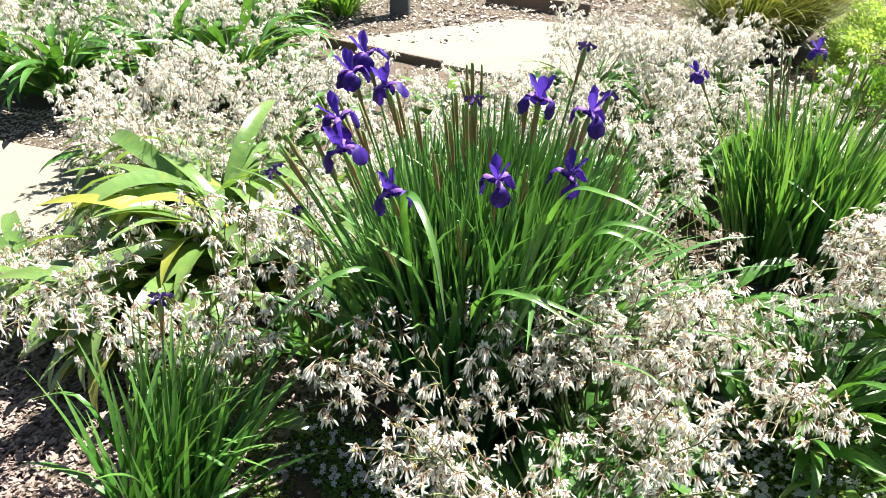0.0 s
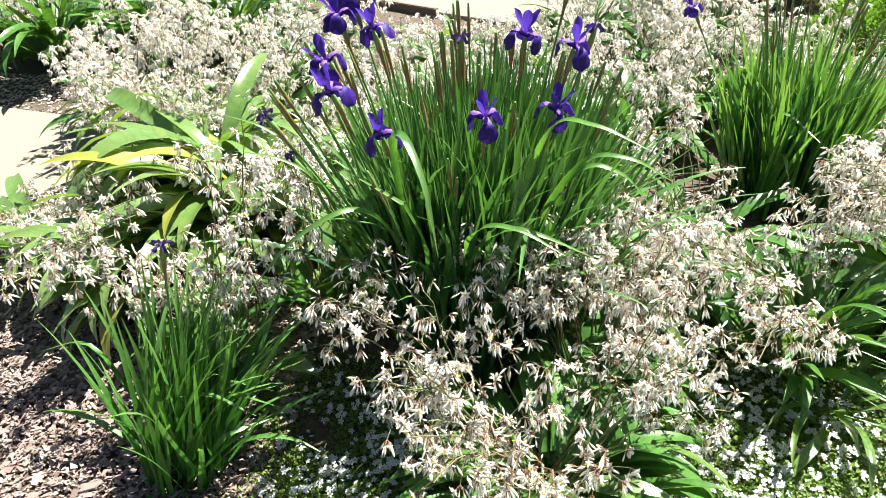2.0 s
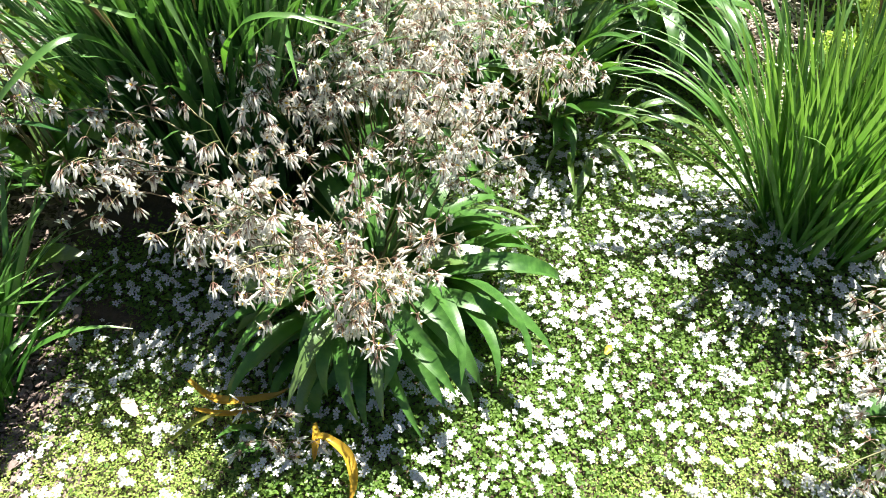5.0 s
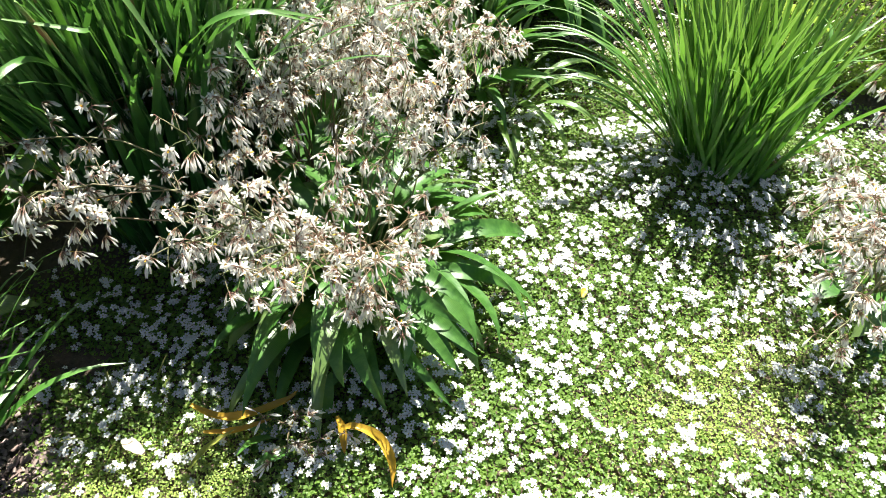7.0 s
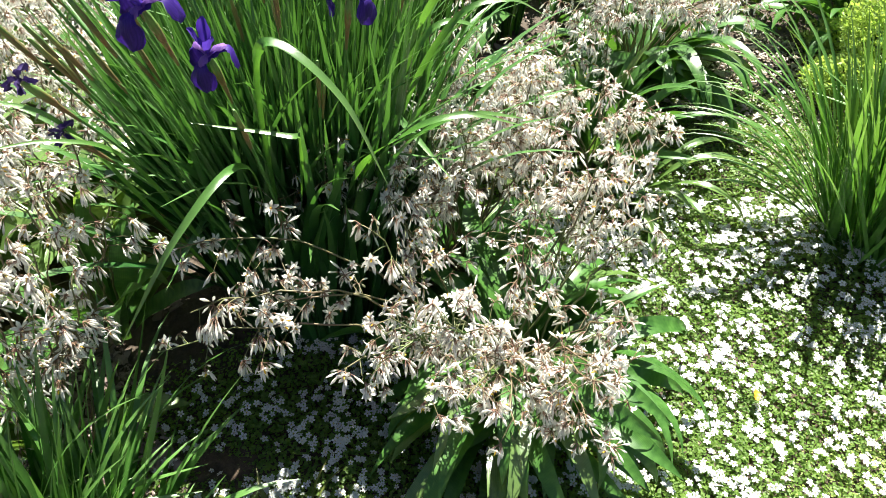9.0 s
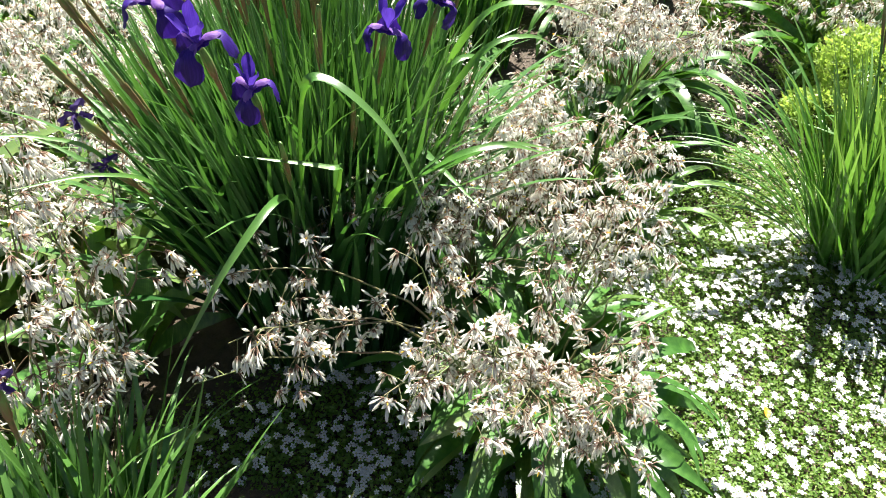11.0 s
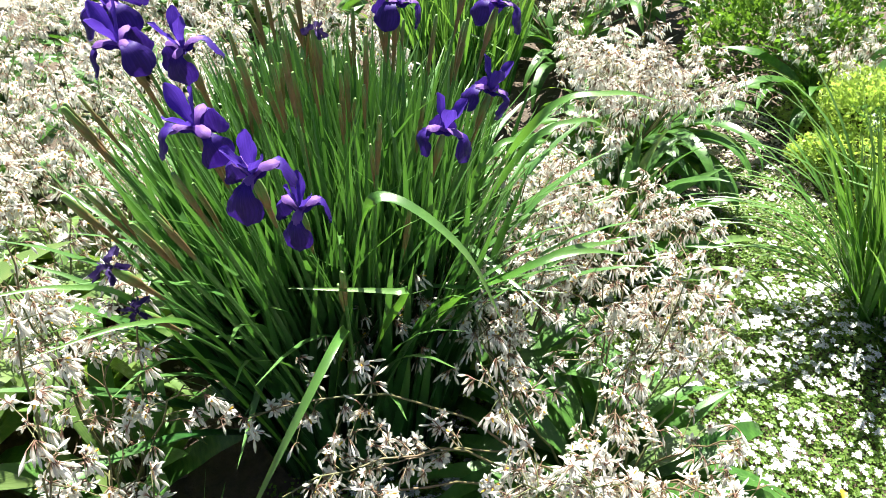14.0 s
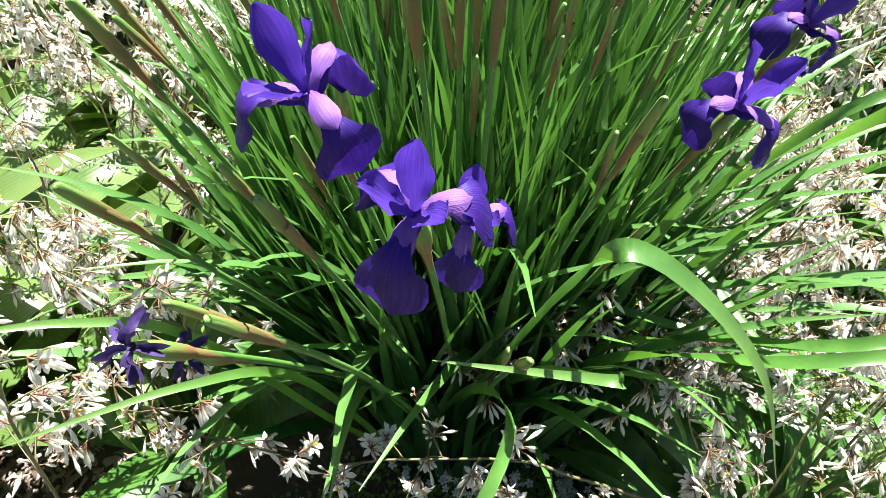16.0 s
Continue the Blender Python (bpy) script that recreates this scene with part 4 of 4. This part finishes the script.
lily((1.62, 2.05), "large white-flowered lily with dark glossy arching leaves", 84, 0.52,
     [(1.35, 2.05, 0.58), (1.50, 1.90, 0.58), (1.15, 1.90, 0.56), (1.25, 1.72, 0.56), (1.78, 1.90, 0.56), (1.66, 1.82, 0.56), (1.75, 2.13, 0.61), (1.42, 1.82, 0.58),
      (1.52, 2.15, 0.62), (1.22, 1.80, 0.58), (1.30, 1.95, 0.60), (1.28, 2.16, 0.60), (1.4, 2.25, 0.62), (1.45, 2.05, 0.63), (1.2, 2.1, 0.56), (1.5, 2.35, 0.64), (1.08, 1.75, 0.60), (1.24, 1.77, 0.62), (1.0, 1.85, 0.58), (1.12, 1.92, 0.62), (1.56, 1.65, 0.48), (1.38, 1.68, 0.52), (1.05, 1.87, 0.67), (1.37, 1.84, 0.64), (1.16, 1.99, 0.67), (1.54, 1.55, 0.50), (0.93, 1.75, 0.55)], LILY_LEAF, 44, crown=0.12, arch=0.9)
lily((1.14, 1.60), "tuft of lime-green narrow lily leaves over the ground cover", 16, 0.34, [], PALE_LEAF, 85, slim=0.42, crown=0.12, arch=0.7)
lily((1.36, 0.42), "white-flowered lily hanging over the ground cover", 14, 0.26,
     [(0.93, 0.53, 0.33), (1.04, 0.56, 0.36), (0.82, 0.36, 0.28), (1.19, 0.65, 0.40), (1.00, 0.46, 0.36), (0.92, 0.38, 0.32), (1.1, 0.4, 0.42)], LILY_LEAF, 48, more=6, reach=0.4, tall=0.45, sector=(-2.0, 1.2))
for i, (x, y) in enumerate([(-2.75, 4.45), (-2.15, 4.75), (-3.3, 4.9), (-1.62, 4.65), (-2.5, 5.4), (-1.75, 5.5)]):
    lily((x, y), "tall white-flowered lily in a far bed", 80, 0.75, [], LILY_LEAF, 60 + i, more=13, reach=0.5, tall=0.76, coarse=True, arch=0.4, crown=0.2)


# ---- shrubs and grasses behind ----
def shrub(name, place, size, count, leaf, mat, label, category, seed):
    q = np.random.default_rng(seed)
    x, y = place
    z = float(height(x, y))
    plant = thing(name, (x, y, z), label, category)
    for i in range(14):
        az, up = q.uniform(0, 6.28), q.uniform(0.3, 1.0)
        end = np.array([math.cos(az) * size[0] * 0.8 * (1.1 - up * 0.6), math.sin(az) * size[1] * 0.8 * (1.1 - up * 0.6), size[2] * up * 0.9])
        part("branch", simple("branch", tube(curve_points((0, 0, -0.02), end * np.array([0.3, 0.3, 0.7]), end, 6), np.linspace(0.006, 0.0015, 6), 4), LILY_STEM), plant)
    v = q.normal(0, 1, (count, 3))
    v /= np.linalg.norm(v, axis=1, keepdims=True)
    v[:, 2] = np.abs(v[:, 2])
    lump = 1 + 0.16 * np.sin(v[:, 0] * 6 + seed) * np.cos(v[:, 1] * 7) + 0.12 * np.sin(v[:, 2] * 9 + v[:, 0] * 11)
    p = v * np.array(size) * (lump * q.uniform(0.62, 1.03, count) ** 0.5)[:, None]
    axis = v + q.normal(0, 0.6, (count, 3)) + np.array([0, 0, 0.3])
    V = np.array([(0, 0, 0), (0.34, 0.08, 0.45), (0, 0.0, 1.0), (-0.34, 0.08, 0.45)])
    heap = Heap()
    heap.add((V, np.array([(0.5, 0), (1, 0.5), (0.5, 1), (0, 0.5)]), [(np.array([(0, 1, 2), (0, 2, 3)]), 0)]), frames_from(p, axis, leaf * q.uniform(0.6, 1.3, count), q.uniform(0, 6, count)))
    tagged(part("foliage", heap.mesh("foliage", [mat], smooth=False), plant), kind="stuff")
    return plant


shrub("golden_shrub", (2.30, 1.20), (0.46, 0.48, 0.40), 32000, 0.019, GOLD_LEAF, "low golden-green shrub of tiny leaves beside an iris", "shrub", 1)
shrub("golden_shrub", (3.05, 5.1), (0.60, 0.55, 0.48), 18000, 0.026, GOLD_LEAF, "low golden-green shrub at the edge of the lawn", "shrub", 2)
shrub("green_shrub", (2.72, 1.95), (0.42, 0.42, 0.5), 7000, 0.03, SHRUB_LEAF, "dense dark green shrub behind the lilies", "shrub", 3)
shrub("green_shrub", (-2.3, 6.9), (0.7, 0.5, 0.7), 6000, 0.05, SHRUB_LEAF, "dark green leafy shrub at the back bed", "shrub", 4)
shrub("green_shrub", (-3.4, 6.6), (0.9, 0.6, 0.8), 7000, 0.05, SHRUB_LEAF, "dark green leafy shrub at the back bed", "shrub", 5)
shrub("green_shrub", (2.35, 4.2), (0.40, 0.42, 0.34), 8000, 0.028, SHRUB_LEAF, "low green shrub in front of the lawn", "shrub", 6)


def tussock(name, place, blades, tall, half, lean, mat, label, category, seed):
    q = np.random.default_rng(seed)
    x, y = place
    plant = thing(name, (x, y, float(height(x, y))), label, category)
    heap = Heap()
    for k in range(8):
        b = q.uniform(0.5, 1.9)
        piece = strap(iris_width(half), lambda s, b=b: b * s ** 1.6, fold=0.2, across=3, seed=k)
        ms = []
        for i in range(blades // 8):
            az, rad = q.uniform(0, 6.28), 0.09 * math.sqrt(q.uniform())
            length = tall * q.uniform(0.6, 1.1)
            ms.append(np.array(turned(rad * math.cos(az), rad * math.sin(az), -0.01, az + q.normal(0, 0.4), lean * q.uniform(0.1, 1.1), 0, length, 1, length)))
        heap.add(piece, np.array(ms))
    tagged(part("blade_tuft", heap.mesh("blade_tuft", [mat]), plant), kind="stuff")
    return plant


tussock("tussock_grass", (2.0, 5.55), 1300, 1.0, 0.0042, 0.6, GRASS_LEAF, "brown-green arching tussock grass behind the lilies", "grass", 1)
tussock("tussock_grass", (2.5, 5.9), 1000, 0.95, 0.0042, 0.6, GRASS_LEAF, "brown-green arching tussock grass behind the lilies", "grass", 2)
tussock("strap_leaf_plant", (-1.4, 7.25), 160, 0.5, 0.008, 0.8, SHRUB_LEAF, "tuft of dark green strap leaves in bark mulch", "plant", 3)
tussock("strap_leaf_plant", (-1.75, 7.5), 160, 0.5, 0.008, 0.8, SHRUB_LEAF, "tuft of dark green strap leaves in bark mulch", "plant", 4)
tussock("strap_leaf_plant", (0.2, 8.6), 160, 0.5, 0.008, 0.8, SHRUB_LEAF, "tuft of dark green strap leaves in bark mulch", "plant", 5)

q = np.random.default_rng(77)
n = 26000
x, y = q.uniform(2.6, 6.5, n), q.uniform(6.3, 11.0, n)
V, uv, f = np.array([(-0.0025, 0, 0), (0.0025, 0, 0), (0.0, 0.012, 1.0)]), np.array([(0, 0), (1, 0), (0.5, 1)]), [(np.array([(0, 1, 2)]), 0)]
heap = Heap()
heap.add((V, uv, f), frames_from(np.stack([x, y, height(x, y)], 1), np.stack([q.normal(0, .4, n), q.normal(0, .4, n), np.ones(n)], 1), np.stack([np.full(n, 1.6), np.full(n, 1.6), q.uniform(0.03, 0.07, n)], 1), q.uniform(0, 6, n)))
tagged(new("lawn", heap.mesh("lawn", [GOLD_LEAF])), "sunlit bright green lawn at the back", "grass", kind="stuff")


# ---- ground cover ----
def mound(x, y):
    """Height of the ground cover over the soil."""
    return 0.028 + 0.016 * np.sin(x * 7.1 + 2 * np.sin(y * 3.3)) * np.cos(y * 6.3 + x) + 0.008 * np.sin(x * 23 + y * 17) + 0.05 * np.exp(-((x - 1.33) ** 2 + (y - 1.03) ** 2) / 0.05)


def cover(x, y):
    """How much of the soil the flowering ground cover hides, 0 to 1."""
    edge = -0.64 + 0.08 * np.sin(y * 6) + 0.1 * np.clip(y - 1.2, 0, 1) - 0.2 * np.clip(0.9 - y, 0, 1)
    return np.clip((x - edge) / 0.12, 0, 1) * np.clip((1.85 + 0.5 * np.clip((x - 0.2) / 0.3, 0, 1) - y) / 0.2, 0, 1) * np.clip((1.95 + 0.08 * np.sin(y * 9) - x) / 0.2, 0, 1) * np.clip((y + 0.5 + 0.1 * np.sin(x * 5)) / 0.3, 0, 1)


def lime(x, y):
    """Where the fine lime-green mat shows instead: two open patches."""
    a = np.exp(-(((x + 0.46) / 0.36) ** 2 + ((y - 1.04) / 0.23) ** 2) * 1.2)
    b = np.exp(-(((x - 0.75) / 0.42) ** 2 + ((y - 0.48) / 0.20) ** 2) * 1.2)
    return a + 0.7 * b


q = np.random.default_rng(90)
n = 350000
x, y = q.uniform(-0.9, 2.05, n), q.uniform(-0.55, 2.35, n)
keep = q.uniform(0, 1, n) < np.maximum(cover(x, y) * (1 - 0.95 * np.clip(1.2 * lime(x, y), 0, 1)), 0)
x, y = x[keep], y[keep]
n = len(x)
p = np.stack([x, y, height(x, y) + mound(x, y) * q.uniform(0.25, 1.15, n)], 1)
LEAFLET = (np.array([(0, -0.5, 0), (0.45, 0, 0.12), (0, 0.5, 0), (-0.45, 0, 0.12)]), np.array([(0.5, 0), (1, 0.5), (0.5, 1), (0, 0.5)]), [(np.array([(0, 1, 2), (0, 2, 3)]), 0)])
heap = Heap()
heap.add(LEAFLET, frames_from(p, np.stack([q.normal(0, 0.5, n), q.normal(0, 0.5, n), np.ones(n)], 1), q.uniform(0.007, 0.0125, n), q.uniform(0, 6, n)))
tagged(new("ground_cover", heap.mesh("ground_cover", [MAT_LEAF], smooth=False)), "low mat of tiny round green leaves over the soil", "ground cover", kind="stuff")

n = 280000
x, y = q.uniform(-1.0, 1.7, n), q.uniform(-0.1, 1.35, n)
keep = q.uniform(0, 1, n) < np.clip(lime(x, y) * 1.6 - 0.12, 0, 1)
x, y = x[keep], y[keep]
n = len(x)
p = np.stack([x, y, height(x, y) + 0.010 + 0.02 * q.uniform(0, 1, n) * np.clip(cover(x, y) + 0.25, 0, 1)], 1)
heap = Heap()
heap.add(LEAFLET, frames_from(p, np.stack([q.normal(0, 0.5, n), q.normal(0, 0.5, n), np.ones(n)], 1), q.uniform(0.0035, 0.0075, n), q.uniform(0, 6, n)))
tagged(new("lime_mat", heap.mesh("lime_mat", [LIME_LEAF], smooth=False)), "fine lime-green creeping mat at the edge of the bark", "ground cover", kind="stuff")


def star():
    """A small five-lobed white flower, one unit across, with a yellow eye."""
    heap = Heap()
    V = np.array([(0.04, 0, 0), (0.22, -0.15, 0.05), (0.44, -0.13, 0.03), (0.5, 0, 0.0), (0.44, 0.13, 0.03), (0.22, 0.15, 0.05)])
    uv = np.array([(0.5, 0), (0, 0.4), (0.2, 0.9), (0.5, 1), (0.8, 0.9), (1, 0.4)])
    for i in range(5):
        c, s = math.cos(i * 1.2566), math.sin(i * 1.2566)
        m = np.eye(4)
        m[:2, :2] = [[c, -s], [s, c]]
        m[:3, :3] *= 1.0 if i else 1.12
        heap.add((V, uv, [(np.array([(0, 1, 2, 3, 4, 5)]), 0)]), m[None])
    heap.add((np.array([(0.06, 0, 0.06), (0, 0.06, 0.06), (-0.06, 0, 0.06), (0, -0.06, 0.06)]), np.zeros((4, 2)), [(np.array([(0, 1, 2, 3)]), 1)]))
    return np.concatenate(heap.V), np.concatenate(heap.uv), heap.faces


n = 10550
x, y = q.uniform(-0.8, 1.95, n), q.uniform(-0.55, 2.0, n)
patch = 0.5 + 0.5 * np.sin(x * 8.3 + 1.7 * np.sin(y * 5)) * np.cos(y * 7.7 + x * 3)
keep = q.uniform(0, 1, n) < cover(x, y) * (0.26 + 0.48 * patch + 0.75 * np.exp(-((x - 1.27) ** 2 + (y - 1.04) ** 2) / 0.05)) * np.clip((x + 0.75) / 0.55, 0.15, 1) * np.clip((2.75 - x - 0.75 * y) / 0.5, 0.12, 1) * (1 - 0.2 * np.clip(lime(x, y), 0, 1))
x, y = x[keep], y[keep]
bunch = q.integers(1, 6, len(x))
x, y = np.repeat(x, bunch), np.repeat(y, bunch)
n = len(x)
x, y = x + q.normal(0, 0.010, n), y + q.normal(0, 0.010, n)
p = np.stack([x, y, height(x, y) + mound(x, y) * 1.1 + q.uniform(0.004, 0.014, n)], 1)
heap = Heap()
heap.add(star(), frames_from(p, np.stack([q.normal(0, 0.35, n), q.normal(-0.15, 0.35, n), np.ones(n)], 1), q.uniform(0.012, 0.020, n), q.uniform(0, 6, n)))
tagged(new("ground_cover_flowers", heap.mesh("ground_cover_flowers", [SNOW_PETAL, ANTHER], smooth=False)), "small white five-petalled flowers scattered over the green mat", "flowers", kind="stuff")


# ---- fallen and yellowed leaves ----
def fallen(name, place, mat, half, length, bend, az, lean, label, lift=0.03, category="leaf", twist=0.3):
    V, uv, f = strap(lily_width(half), lambda s: bend * s, fold=0.3, wave=0.2, across=5, twist=twist)
    V = V * length
    ob = new(name, build(name, V, f, [mat], uv))
    x, y = place
    ob.matrix_world = turned(x, y, float(height(x, y)) + lift, az, lean)
    return tagged(ob, label, category)


def curled_leaf(way, half, mat, label):
    """A dead strap leaf lying along a line, its edges turned up and crinkled."""
    o = Vector(way[0])
    line = smooth_line([Vector(p) - o for p in way])
    d = np.gradient(line, axis=0)
    side = np.cross(d, (0.0, 0.1, 1.0))
    side /= np.linalg.norm(side, axis=1, keepdims=True)
    up = np.cross(side, d)
    up /= np.linalg.norm(up, axis=1, keepdims=True)
    s = np.linspace(0, 1, len(line))
    w = np.array([lily_width(half)(v) for v in s])[:, None]
    u = (-1, -0.5, 0, 0.5, 1)
    V = np.stack([line + side * w * k * 0.85 + up * w * (0.75 * k * k + 0.12 * np.sin(s * 23 + k * 2)[:, None] * abs(k)) for k in u], 1).reshape(-1, 3)
    uv = np.stack([np.tile([(k + 1) / 2 for k in u], len(s)), np.repeat(s, 5)], 1)
    F = [(i * 5 + j, i * 5 + j + 1, i * 5 + j + 6, i * 5 + j + 5) for i in range(len(s) - 1) for j in range(4)]
    ob = new("yellow_leaf", build("yellow_leaf", V, [(np.array(F), 0)], [mat], uv))
    ob.location = o
    return tagged(ob, label, "leaf")


curled_leaf([(0.02, 0.905, 0.10), (0.045, 0.875, 0.115), (0.072, 0.835, 0.09), (0.068, 0.787, 0.07), (0.042, 0.752, 0.05)], 0.0125, YELLOW_LEAF, "curled orange-yellow dead strap leaf on the ground cover")
curled_leaf([(0.03, 0.935, 0.10), (0.024, 0.905, 0.085), (0.004, 0.872, 0.055)], 0.010, YELLOW_LEAF, "short yellow dead leaf tip under the lily")
curled_leaf([(-0.205, 1.165, 0.09), (-0.17, 1.11, 0.075), (-0.12, 1.072, 0.075), (-0.04, 1.045, 0.085), (0.0, 1.05, 0.09)], 0.0125, YELLOW_LEAF, "yellow dead strap leaf lying under the lily")
curled_leaf([(-0.21, 1.105, 0.06), (-0.15, 1.065, 0.055), (-0.07, 1.04, 0.06)], 0.009, YELLOW_LEAF, "narrow faded yellow leaf under the lily")
curled_leaf([(-0.27, 1.05, 0.05), (-0.22, 1.06, 0.065), (-0.15, 1.06, 0.075)], 0.008, YELLOWING, "small green-yellow leaf lying on the ground cover")
fallen("dry_leaf", (-0.84, 1.07), DRY_LEAF, 0.16, 0.10, 0.5, 0.5, 1.45, "grey curled dry leaf lying on bark", lift=0.03)
fallen("dry_leaf", (-0.33, 1.14), DRY_LEAF, 0.22, 0.065, 0.5, 2.0, 1.3, "pale dry leaf lying on the ground cover", lift=0.06)
fallen("dry_leaf", (-0.53, 1.0), DRY_LEAF, 0.22, 0.05, 0.4, 1.9, 1.4, "pale dry leaf lying on the lime mat", lift=0.035)
fallen("orange_leaf", (0.72, 0.86), YELLOW_LEAF, 0.25, 0.035, 0.6, 0.6, 1.3, "small orange dead leaf among white flowers", lift=0.055)
lily((-0.02, 0.99), "small lily seedling with a fallen flower stalk", 7, 0.15, [(-0.10, 0.94, 0.06), (-0.04, 0.90, 0.07)], LILY_LEAF, 80, slim=0.5, yellow=0.2, rich=0.3)
tussock("grass_tuft", (-0.34, 1.30), 16, 0.13, 0.002, 0.7, GRASS_LEAF, "thin dry grass tuft in the ground cover", "grass", 9)
